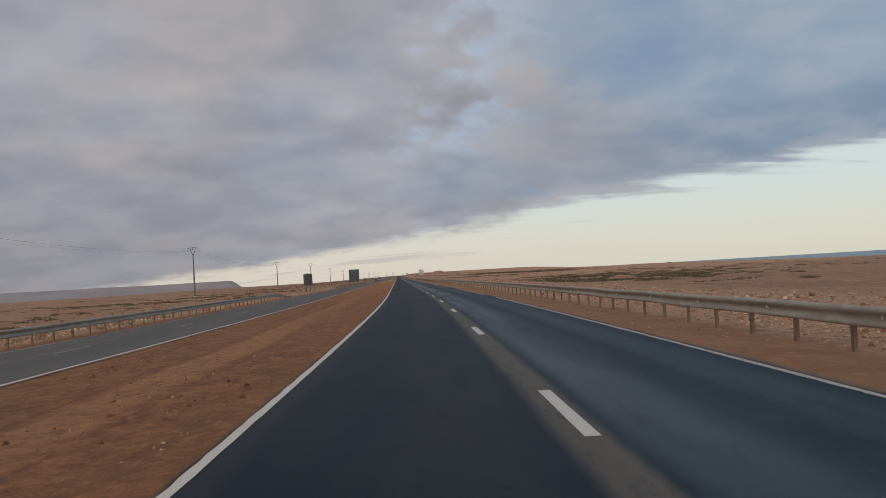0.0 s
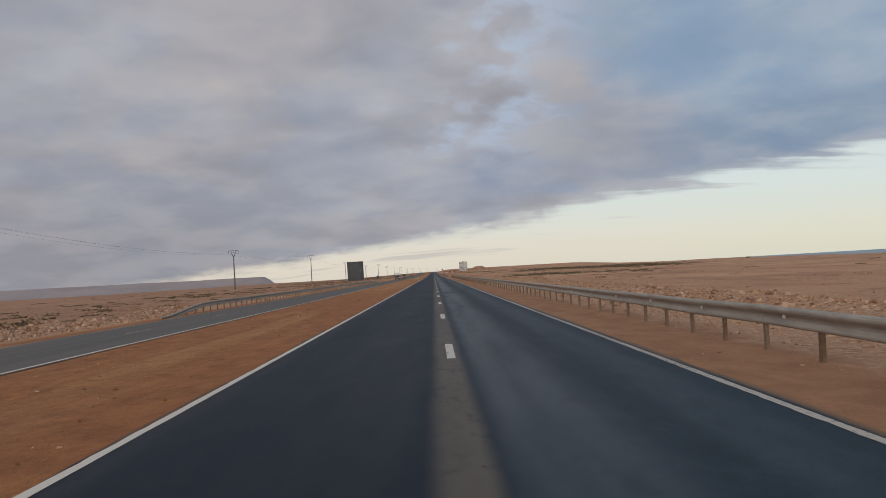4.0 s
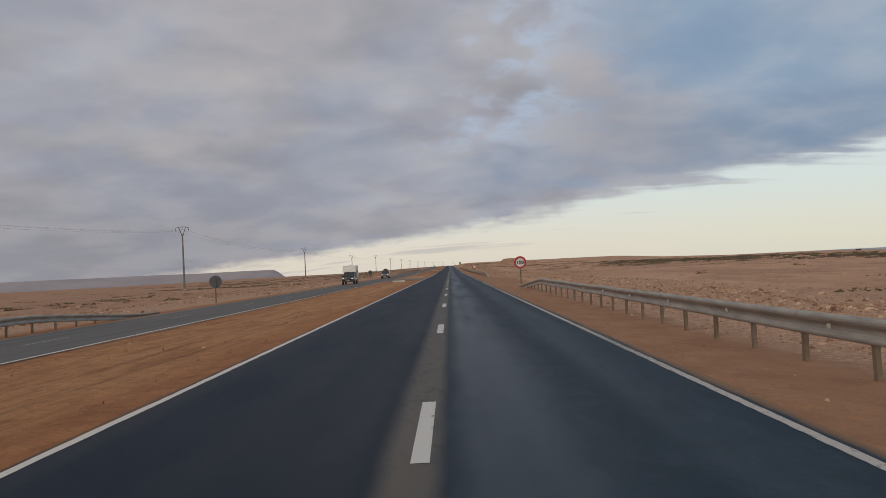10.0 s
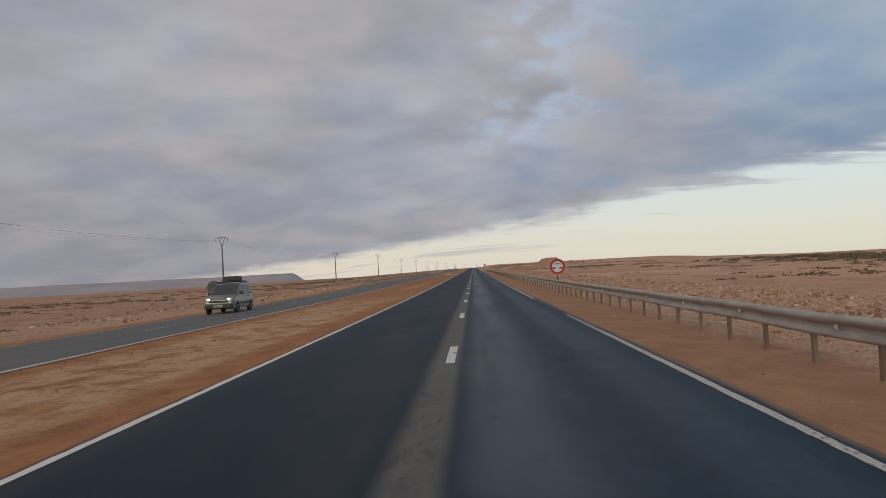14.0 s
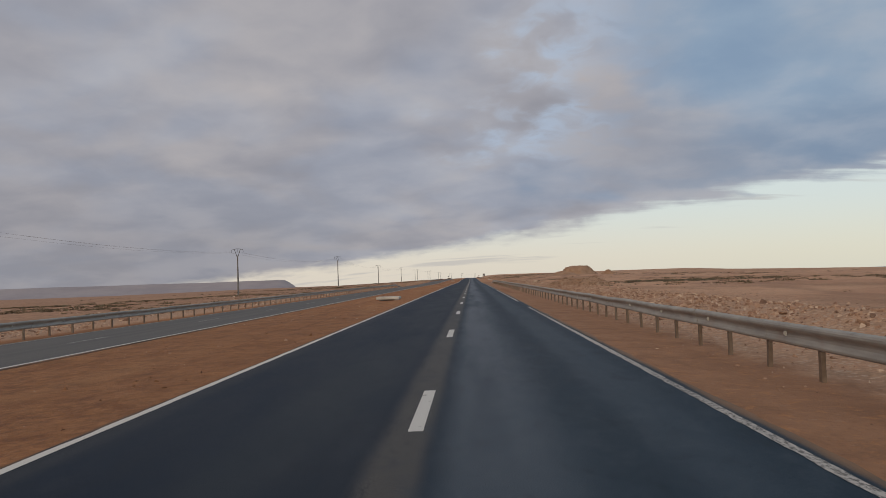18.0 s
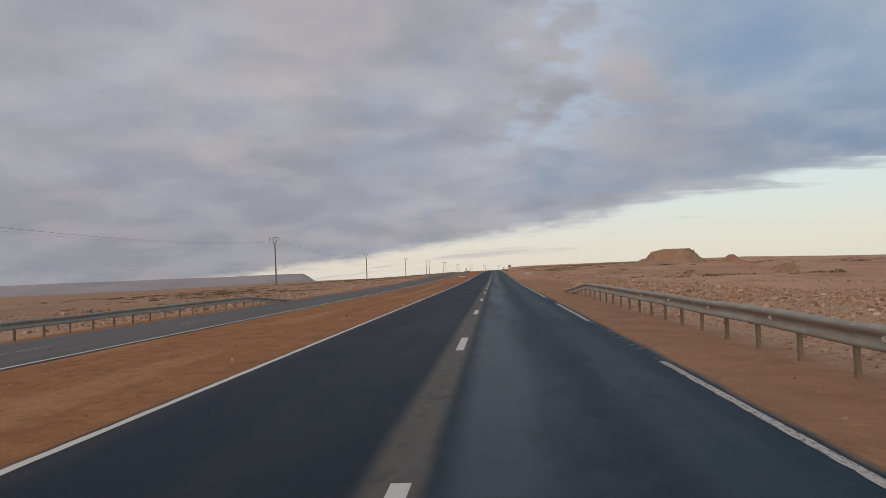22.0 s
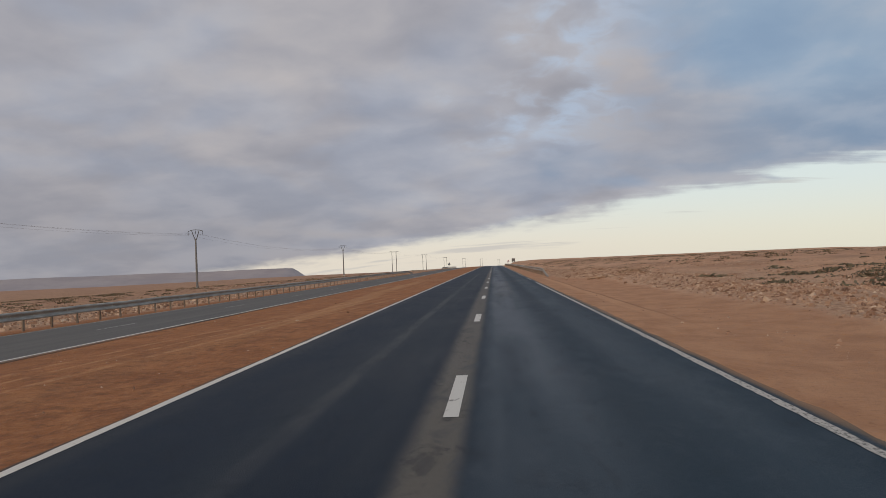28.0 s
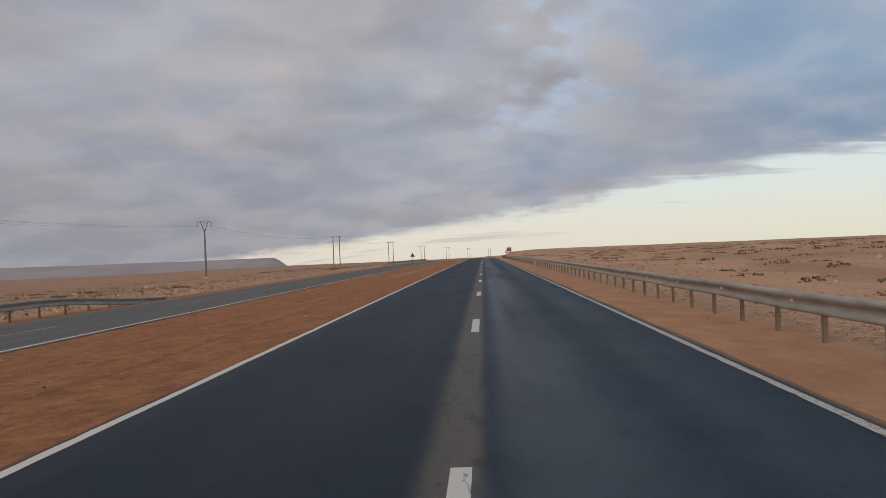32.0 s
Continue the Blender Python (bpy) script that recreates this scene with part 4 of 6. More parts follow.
def post_mesh():
    """A channel-section post, its foot in the ground."""
    bm = prism_bm([(-0.031, -0.05), (0.031, -0.05), (0.031, 0.05), (0.024, 0.05), (0.024, -0.04), (-0.024, -0.04), (-0.024, 0.05), (-0.031, 0.05)], 0, 1)
    for v in bm.verts:
        x, y, z = v.co
        v.co = (x, z, -0.25 + y * 0.93)
    bmesh.ops.recalc_face_normals(bm, faces=bm.faces)
    me = bpy.data.meshes.new("post")
    bm.to_mesh(me)
    bm.free()
    me.materials.append(M_POST)
    return me


def reflector_mesh():
    """A small half-round marker that stands out of the beam's fold."""
    bm = bmesh.new()
    pts = [(0.0, 0.05)] + [(0.062 * math.sin(a), 0.05 * math.cos(a)) for a in np.linspace(0.25, 2.9, 7)] + [(0.0, -0.05)]
    prism_bm(pts, -0.012, 0.012, bm)
    me = bpy.data.meshes.new("reflector")
    bmesh.ops.recalc_face_normals(bm, faces=bm.faces)
    bm.to_mesh(me)
    bm.free()
    me.materials.append(M_REFLECT)
    return me


BEAM, SHORT_BEAM, POST, REFLECTOR = beam_mesh(), beam_mesh(PITCH / 2), post_mesh(), reflector_mesh()
rng = random.Random(5)


def barrier(u, y0, y1, side, ramp0=True, ramp1=True, shift=-0.55, sunk=0.0):
    """A run of barrier at u from y0 to y1; side +1 turns its face to +x. The ends go down into the ground."""
    n = max(2, int(round((y1 - y0) / (2 * PITCH))))
    rail = new("crash_barrier")
    rail.location = (u + float(bend(y0)), y0, float(level(u)) + sunk)
    tagged(rail, "weathered galvanised steel crash barrier on short dusty posts", "crash barrier", group="crash barriers along the road")

    def lift(y):
        dz = float(brow(y))
        if ramp0:
            dz -= 0.62 * (1 - float(smooth(y, y0 - 0.5, y0 + 11.0)))
        if ramp1:
            dz -= 0.62 * float(smooth(y, y1 - 15.0, y1 + 0.5))
        return dz

    for i in range(n):
        ramped = (ramp0 and i < 3) or (ramp1 and i > n - 5)
        for k in range(4 if ramped else 1):
            step = PITCH / 2 if ramped else 2 * PITCH
            ya = y0 + 2 * PITCH * i + step * k
            yb = ya + step
            xa, xb = float(bend(ya) - bend(y0)), float(bend(yb) - bend(y0))
            za, zb = lift(ya) + 0.595 + 0.012 * math.sin(ya * 0.7 + u), lift(yb) + 0.595 + 0.012 * math.sin(yb * 0.7 + u)
            loose = 0.0 if ramped else 1.0
            m = Matrix.Translation((xa + 0.055 * side + loose * rng.uniform(-0.006, 0.006), ya - y0, za))
            m = m @ Matrix.Rotation(-math.atan2(xb - xa, step) + loose * rng.uniform(-0.002, 0.002), 4, "Z") @ Matrix.Rotation(math.atan2(zb - za, step), 4, "X")
            m = m @ Matrix.Rotation(loose * rng.uniform(-0.04, 0.04), 4, "Y") @ Matrix.Diagonal((side, 1, 1, 1))
            shared("beam", SHORT_BEAM if ramped else BEAM, rail, m)
            if k == 0 and za - float(brow(ya)) > 0.25 and not (i == 0 and ramp0):
                shared("reflector", REFLECTOR, rail, Matrix.LocRotScale((xa + 0.085 * side, ya - y0 + shift - PITCH / 2, za), Euler((0, math.pi if side < 0 else 0, 0)), (0.85, 1, 0.85)))
    for i in range(2 * n + 1):
        y = y0 + PITCH * i
        dz = lift(y)
        if dz - float(brow(y)) < -0.5:
            continue
        m = Matrix.LocRotScale((float(bend(y) - bend(y0)), y - y0 + shift, dz), Euler((rng.uniform(-0.02, 0.02), rng.uniform(-0.025, 0.025), rng.uniform(-0.06, 0.06))), (1, 1, 1))
        shared("post", POST, rail, m)
    return rail


for y0, y1, r0, r1, shift in ((-34, 404, False, True, 0.05), (452, 806, True, True, 0.10), (1027, 1316, True, False, 0.52)):
    barrier(5.50, y0, y1, -1, r0, r1, shift, -0.05)
for y0, y1, r0, r1 in ((-30, 118, False, True), (192, 392, True, True), (604, 822, True, True), (964, 1134, True, True), (1228, 1340, True, False)):
    barrier(-17.5, y0, y1, 1, r0, r1)

# ---------------------------------------------------------------- power line
def pole_with_fork(x, y, tip):
    z = float(land(x, y))
    top = new("power_pole")
    top.location = (x, y, z)
    tagged(top, "tapered concrete power pole with a V-shaped steel head", "power pole", group="power poles beside the road")
    h = tip + float(brow(y)) - z - 1.7
    bm = bmesh.new()
    rod_bm((0, 0, -0.3), (0, 0, h), 0.24, 0.13, 10, bm)
    part("shaft", bm, M_POLE, top)
    bm = box_bm(-0.45, 0.45, -0.45, 0.45, -0.2, 0.16, 0.04)
    part("footing", bm, M_CONCRETE, top)
    for s in (-1, 1):
        bm = rod_bm((0.10 * s, 0, h - 0.3), (0.72 * s, 0, h + 1.5), 0.075, 0.06, 6)
        part("fork_arm", bm, M_IRON, top)
    bm = bmesh.new()
    pts = [(1.42 * t, 0, h + 1.40 + 0.26 * (1 - t * t)) for t in np.linspace(-1, 1, 9)]
    for a, b in zip(pts, pts[1:]):
        rod_bm(a, b, 0.05, 0.05, 6, bm)
    part("crossarm", bm, M_IRON, top)
    for s, zz in ((-1.40, h + 1.42), (0, h + 1.66), (1.40, h + 1.42)):
        bm = rod_bm((s, 0, zz), (s, 0, zz - 0.75), 0.03, 0.03, 6)
        for k in range(4):
            rod_bm((s, 0, zz - 0.25 - 0.12 * k), (s, 0, zz - 0.30 - 0.12 * k), 0.085, 0.05, 8, bm)
        part("insulator", bm, M_IRON, top)
    return [(x + s, y, z + zz - 0.75) for s, zz in ((-1.40, h + 1.42), (0, h + 1.66), (1.40, h + 1.42))]


def pole_pair(x, y, top_z):
    z = float(land(x, y))
    top = new("power_pole")
    top.location = (x, y, z)
    tagged(top, "pair of wooden power poles joined by a steel crossarm", "power pole", group="power poles beside the road")
    h = top_z + float(brow(min(y, 1300.0))) - z
    for s in (-1, 1):
        part("pole", rod_bm((1.1 * s, 0, -0.3), (1.1 * s, 0, h), 0.17, 0.12, 8), M_POLE, top)
    part("crossarm", box_bm(-1.9, 1.9, -0.07, 0.07, h - 0.32, h - 0.16, 0.01), M_IRON, top)
    for s in (-1.7, 0, 1.7):
        part("insulator", rod_bm((s, 0, h - 0.16), (s, 0, h + 0.18), 0.06, 0.03, 6), M_IRON, top)
    return [(x + s, y, z + h + 0.15) for s in (-1.7, 0, 1.7)]


heads = [pole_with_fork(x, y, t) for x, y, t in ((-56.2, 74, 12.0), (-56.0, 221.5, 12.5), (-55.8, 367.5, 11.2), (-57.0, 518, 13.2), (-56.9, 663.5, 11.7), (-56.2, 811, 10.5), (-55.8, 957, 11.9), (-55.4, 1103, 10.0), (-53.8, 1244, 9.9))]
heads += [pole_pair(x, y, z) for x, y, z in ((-50.3, 1366, 9.6), (-44.5, 1480, 9.4), (-38.0, 1600, 8.7), (-27.5, 1720, 8.6), (-13.0, 1840, 8.5), (7.0, 1960, 8.3))]
for a, b in zip(heads, heads[1:]):
    span = new("power_cable")
    span.location = a[1]
    tagged(span, "three thin sagging wires between two power poles", "power cable", group="wires of the power line")
    for p, q in zip(a, b):
        bm = bmesh.new()
        prev = None
        for t in np.linspace(0, 1, 15):
            c = Vector(p).lerp(Vector(q), float(t)) - Vector(a[1])
            c.z -= 1.7 * 4 * float(t) * (1 - float(t))
            ring = [bm.verts.new((c.x + 0.009 * math.cos(w), c.y, c.z + 0.009 * math.sin(w))) for w in (0.5, 2.6, 4.7)]
            if prev:
                for i in range(3):
                    bm.faces.new((prev[i], prev[(i + 1) % 3], ring[(i + 1) % 3], ring[i]))
            prev = ring
        part("wire", bm, M_WIRE, span)


# ---------------------------------------------------------------- road signs
def lettering(text, size, mat, parent, x, z, y, align="CENTER", width=None, bold=0.0, name="lettering"):
    """Flat raised letters on a face that looks towards -y."""
    cu = bpy.data.curves.new("letters", "FONT")
    cu.body, cu.size, cu.align_x, cu.align_y = text, size, align, "CENTER"
    cu.extrude, cu.offset = 0.002, bold
    tmp = bpy.data.objects.new("letters", cu)
    scene.collection.objects.link(tmp)
    dg = bpy.context.evaluated_depsgraph_get()
    me = bpy.data.meshes.new_from_object(tmp.evaluated_get(dg))
    bpy.data.objects.remove(tmp)
    xs = [v.co.x for v in me.vertices]
    k = width / (max(xs) - min(xs)) if width else 1.0
    me.materials.clear()
    me.materials.append(mat)
    ob = new(name, me)
    ob.parent = parent
    ob.matrix_basis = pose(x, y, z, 90, 0, 0) @ Matrix.Diagonal((k, 1, 1, 1))
    return ob


def plank_bm(w, step, depth=0.045):
    """One pressed plank of a sign's back, with its rib on the -y side."""
    prism = [(0.02, 0.0), (0.0, 0.0), (0.0, step * 0.12), (-depth, step * 0.26), (-depth, step * 0.52), (0.0, step * 0.66), (0.0, step * 0.985), (0.02, step * 0.985)]
    bm = bmesh.new()
    a = [bm.verts.new((-w / 2, y, z)) for y, z in prism]
    b = [bm.verts.new((w / 2, y, z)) for y, z in prism]
    for k in range(len(prism)):
        q = (k + 1) % len(prism)
        bm.faces.new((a[k], a[q], b[q], b[k]))
    bm.faces.new(a[::-1])
    bm.faces.new(b)
    return bm


def board_from_behind(x, y, w, z0, z1, ribs, posts, cap):
    top = new("road_sign")
    base = float(land(x, y))
    top.location = (x, y, base)
    z0, z1 = z0 - base + float(brow(y)), z1 - base + float(brow(y))
    tagged(top, "back of a large dark grey ribbed direction sign on steel posts", "road sign", group="sign backs beside the far carriageway")
    step = (z1 - z0) / ribs
    first = part("plank", plank_bm(w, step), M_SIGN_BACK, top)
    first.location.z = z0
    for i in range(1, ribs):
        shared("plank", first.data, top, Matrix.Translation((0, 0, z0 + step * i)))
    for px in posts:
        part("post", box_bm(px - 0.09, px + 0.09, -0.20, -0.05, -0.3, z1 + 0.05, 0.012), M_SIGN_BACK, top)
    if cap:
        part("cap_plate", box_bm(-0.22, 0.10, 0.0, 0.02, z1, z1 + 0.16, 0.004), M_SIGN_BACK, top)
    return top


board_from_behind(-20.38, 167.0, 1.75, 1.02, 3.22, 16, (-0.42, 0.38), True)
board_from_behind(-21.95, 366.6, 4.5, 0.72, 6.05, 26, (-1.55, 1.62), False)


def distance_sign(x, y):
    top = new("road_sign")
    base = float(land(x, y))
    top.location = (x, y, base)
    tagged(top, "white distance sign with black lettering in two scripts on two posts", "road sign")
    w, z0, z1 = 2.0, 1.76 - base, 4.02 - base
    part("panel", box_bm(-w / 2, w / 2, 0.0, 0.03, z0, z1, 0.006), M_WHITE, top)
    rim = bmesh.new()
    for a, b, c, e in ((-w / 2, w / 2, z0, z0 + 0.022), (-w / 2, w / 2, z1 - 0.022, z1), (-w / 2, -w / 2 + 0.022, z0 + 0.022, z1 - 0.022), (w / 2 - 0.022, w / 2, z0 + 0.022, z1 - 0.022)):
        box_bm(a, b, -0.004, 0.001, c, e, 0.0, rim)
    part("border", rim, M_BLACK, top)
    H = z1 - z0
    part("divider", box_bm(-w / 2 + 0.02, w / 2 - 0.02, -0.004, 0.001, z0 + 0.375 * H, z0 + 0.398 * H), M_BLACK, top)
    for k in (0.155, 0.62, 0.70):
        part("panel_joint", box_bm(-w / 2 + 0.02, w / 2 - 0.02, -0.0015, 0.001, z0 + k * H, z0 + k * H + 0.006), M_SIGN_BACK, top)
    lettering("\uFE94\uFEF3\uFE8E\uFED3\uFEAE\uFEC3", 0.42, M_BLACK, top, -0.40, z0 + 0.845 * H, -0.003, width=1.05, bold=0.003)
    lettering("\uFEE5\uFEEE\uFEF4\uFECC\uFEDF\uFE8D", 0.42, M_BLACK, top, -0.36, z0 + 0.575 * H, -0.003, width=1.10, bold=0.003)
    for txt, k, size in (("105", 0.84, 0.25), ("206", 0.56, 0.25), ("105", 0.27, 0.24), ("206", 0.11, 0.24)):
        lettering(txt, size, M_BLACK, top, 0.70, z0 + k * H, -0.003, width=0.37, bold=0.0)
    lettering("TARFAYA", 0.25, M_BLACK, top, -0.40, z0 + 0.265 * H, -0.003, width=0.94, bold=0.011)
    lettering("LAAYOUNE", 0.25, M_BLACK, top, -0.30, z0 + 0.105 * H, -0.003, width=1.14, bold=0.011)
    part("number_plate", box_bm(-0.22, 0.12, 0.0, 0.03, z1 + 0.005, z1 + 0.185, 0.006), M_RED, top, "small red road-number plate")
    lettering("1", 0.15, M_WHITE, top, -0.05, z1 + 0.095, -0.003, name="numeral")
    for px in (-0.44, 0.36):
        part("post", box_bm(px - 0.038, px + 0.038, 0.03, 0.11, -0.3, z1 - 0.1, 0.01), M_SIGN_POST, top)
    return top


distance_sign(7.26, 343.5)


def disc_bm(r, y0, y1, n=40, r_in=0.0):
    bm = bmesh.new()
    if r_in == 0.0:
        return prism_bm([(r * math.cos(a), r * math.sin(a)) for a in np.linspace(0, 2 * math.pi, n, endpoint=False)], y0, y1, bm)
    rings = []
    for rr, y in ((r, y0), (r, y1), (r_in, y1), (r_in, y0)):
        rings.append([bm.verts.new((rr * math.cos(a), y, rr * math.sin(a))) for a in np.linspace(0, 2 * math.pi, n, endpoint=False)])
    for a, b in zip(rings, rings[1:] + rings[:1]):
        for i in range(n):
            bm.faces.new((a[i], a[(i + 1) % n], b[(i + 1) % n], b[i]))
    return bm


def round_sign(x, y, zc, label, front=True, lean=0.0):
    top = new("road_sign")
    base = float(land(x, y))
    top.location = (x, y, base)
    top.rotation_euler = (0, lean, 0)
    tagged(top, label, "road sign", group="round road signs")
    zc += float(brow(y)) - base
    face = part("disc", disc_bm(0.525, 0.0, 0.02), M_WHITE if front else M_SIGN_BACK, top)
    face.location.z = zc
    if front:
        ring = part("red_ring", disc_bm(0.51, -0.005, 0.001, 40, 0.355), M_RED, top)
        ring.location.z = zc
        part("post", box_bm(-0.035, 0.045, 0.02, 0.10, -0.3, zc + 0.3, 0.008), M_SIGN_POST, top)
    else:
        for s in (-0.2, 0.2):
            part("stiffener", box_bm(-0.36, 0.36, -0.03, 0.0, zc + s - 0.02, zc + s + 0.02, 0.004), M_SIGN_BACK, top)
        part("post", box_bm(-0.04, 0.04, -0.11, -0.03, -0.3, zc + 0.3, 0.008), M_SIGN_POST, top)
    return top, zc


s100, zc = round_sign(6.06, 410.5, 1.70, "round white speed limit sign with a red ring")
lettering("100", 0.37, M_BLACK, s100, 0.0, zc, -0.003, width=0.58, bold=0.013)
s70, zc = round_sign(5.95, 533.0, 1.47, "round white vehicle spacing sign with a red ring")
lettering("70m", 0.17, M_BLACK, s70, 0.02, zc + 0.19, -0.003, width=0.36, bold=0.003)
for s in (-1, 1):
    bm = prism_bm([(0.10 * s, -0.02), (0.20 * s, 0.03), (0.33 * s, 0.03), (0.33 * s, -0.09), (0.24 * s, -0.06), (0.16 * s, -0.10)], -0.004, 0.001)
    ob = part("pictogram", bm, M_BLACK, s70)
    ob.location.z = zc - 0.06
round_sign(-18.85, 410.2, 1.34, "dark back of a round road sign on a post", False)
round_sign(-19.1, 540.3, 1.26, "dark back of a round road sign on a post", False)


def triangle_sign(x, y, zc, front, label):
    top = new("road_sign")
    base = float(land(x, y))
    top.location = (x, y, base)
    tagged(top, label, "road sign")
    zc += float(brow(y)) - base
    tri = [(0.75 * math.sin(a), zc + 0.75 * math.cos(a)) for a in (0, 2 * math.pi / 3, 4 * math.pi / 3)]
    part("plate", prism_bm(tri, 0.0, 0.02), M_RED if front else M_SIGN_BACK, top)
    if front:
        part("field", prism_bm([(0.72 * x1, zc + (z1 - zc) * 0.62) for x1, z1 in tri], -0.005, 0.001), M_WHITE, top)
    part("post", box_bm(-0.04, 0.04, 0.02 if front else -0.09, 0.10 if front else -0.01, -0.3, zc + 0.3, 0.008), M_SIGN_POST, top)


triangle_sign(-18.9, 1307, 1.6, False, "dark back of a triangular warning sign on a post")
triangle_sign(7.4, 1335, 1.75, True, "pale triangular warning sign on a post")

# ---------------------------------------------------------------- earth mounds
def mound_height(x, y, rx, ry, h, top, seed, ramp):
    """Height of a heap of earth at places round it: a flat share top of the radius, rough flanks; ramp smooths the side that faces the drive."""
    def at(px, py):
        uu, vv = (px - x) / rx, (py - y) / ry
        r = np.sqrt(uu ** 2 + vv ** 2) * (1 + 0.20 * fbm(uu * 2.1 + 5, vv * 2.1, seed))
        if ramp:
            r = r * (1 + 0.24 * smooth(uu, 0.0, 0.5) + 0.10 * smooth(-uu, 0.10, 0.55) - 0.12 * smooth(-uu, 0.6, 1.0))
        f = (1 - smooth(r, top, 1.0)) * (1 + (0.34 * np.clip(uu, -0.7, 0.2) if ramp else 0.0))
        if ramp:
            f = np.clip(f * 1.06, 0, 1.02) ** (1 + 0.9 * smooth(-uu, 0.15, 0.6))
        if ramp:
            f = np.maximum(f, 0.5 * np.exp(-((uu + 0.6) / 0.36) ** 2 - ((vv + 1.05) / 0.6) ** 2))
        ledge = np.floor(f * 4 + 0.5 * fbm(uu * 4, vv * 4, seed + 8)) / 4
        rough = fbm(uu * 5, vv * 5, seed + 3, 5) * 0.20 * smooth(f, 0.02, 0.3) * (1 - smooth(f, 0.9, 1.0) * 0.6)
        rough = rough + (ledge - f) * 0.35 * smooth(f, 0.1, 0.5) * (1 - smooth(f, 0.93, 1.0))
        if ramp:
            face = smooth(-vv, 0.0, 0.4) * smooth(uu, -0.50, -0.30) * (1 - smooth(uu, 0.30, 0.42))
            rough = rough * (1 - 0.92 * face)
        return land(px, py) - 0.12 + (f + rough) * h - 0.15 * (1 - smooth(f, 0.0, 0.05))
    return at


HEAPS = []


def mound(name, x, y, rx, ry, h, top, label, seed, ramp=0.0):
    HEAPS.append((x, y, rx, ry, h, top, seed, ramp))
    n = 110 if ramp else 44
    g = np.linspace(-1.25, 1.25, n) * (1.5 if ramp else 1.0)
    uu, vv = np.meshgrid(g, g)
    px, py = x + uu * rx, y + vv * ry
    zz = mound_height(x, y, rx, ry, h, top, seed, ramp)(px, py)
    v = np.stack([px - x, py - y, zz], -1).reshape(-1, 3)
    ob = new(name, mesh_of(name, v, grid_faces(n, n), M_MOUND, None, False))
    ob.location = (x, y, 0)
    return tagged(ob, label, "mound")


mound("mound", 44.8, 957, 11.1, 13.0, 3.6, 0.36, "flat-topped tan earth mound with rocky flanks on the plain", 201, 1.0)
mound("mound", 55.6, 942, 3.4, 3.8, 2.0, 0.10, "small cone of tan earth beside the large mound", 205)
mound("mound", 12.6, 238, 1.3, 1.6, 0.55, 0.08, "low heap of reddish stony earth behind the barrier", 209)
mound("mound", 15.6, 275, 1.6, 2.0, 0.5, 0.08, "low heap of reddish stony earth on the plain", 211)
mound("mound", 14.6, 722, 5.0, 8.0, 1.15, 0.25, "broad bank of reddish stony spoil behind the barrier", 213)
mound("mound", 22.6, 96, 2.6, 5.0, 0.55, 0.1, "low heap of stony earth on the plain", 217)
mound("mound", 36.5, 853, 2.3, 3.0, 0.8, 0.1, "low heap of dark stony earth on the plain", 221)
mound("mound", 30.0, 834, 1.6, 2.2, 0.7, 0.1, "low heap of dark stony earth on the plain", 223)
mound("mound", -27.5, 842, 4.2, 3.6, 0.40, 0.15, "low heap of brown stony earth beside the far carriageway", 225)
mound("mound", -33.5, 851, 3.0, 4.6, 0.42, 0.15, "low heap of brown stony earth on the far plain", 227)
mound("mound", 11.6, 1017, 2.0, 3.2, 0.5, 0.1, "low heap of stony earth on the plain", 219)

# ---------------------------------------------------------------- stones
PHI = (1 + 5 ** 0.5) / 2
ICO_V = np.array([(a, b, 0) for a in (-1, 1) for b in (-PHI, PHI)] + [(0, a, b) for a in (-1, 1) for b in (-PHI, PHI)]
                 + [(b, 0, a) for a in (-1, 1) for b in (-PHI, PHI)]) / 1.9
_h = bmesh.new()
for _p in ICO_V:
    _h.verts.new(_p)
_h.verts.ensure_lookup_table()
bmesh.ops.convex_hull(_h, input=_h.verts)
_h.verts.index_update()
ICO_V = np.array([v.co[:] for v in _h.verts])
ICO_F = np.array([[v.index for v in f.verts] for f in _h.faces])
_h.free()


# broken stones, open underneath: a wedge for small ones, a split block for larger ones
OCT_V = np.array([(-0.8, -0.65, -0.6), (0.8, -0.65, -0.6), (0.8, 0.65, -0.6), (-0.8, 0.65, -0.6), (-0.45, 0.1, 0.75), (0.5, -0.15, 0.65)], float)
OCT_F = np.array([(0, 1, 5), (0, 5, 4), (1, 2, 5), (2, 3, 4), (2, 4, 5), (3, 0, 4)])
BLOCK_V = np.array([(-0.85, -0.7, -0.6), (0.85, -0.7, -0.6), (0.85, 0.7, -0.6), (-0.85, 0.7, -0.6), (-0.45, -0.30, 0.6), (0.62, -0.38, 0.35), (0.35, 0.40, 0.65), (-0.58, 0.25, 0.4)], float)
BLOCK_F = np.array([(0, 1, 5), (0, 5, 4), (1, 2, 6), (1, 6, 5), (2, 3, 7), (2, 7, 6), (3, 0, 4), (3, 4, 7), (4, 5, 6), (4, 6, 7)])


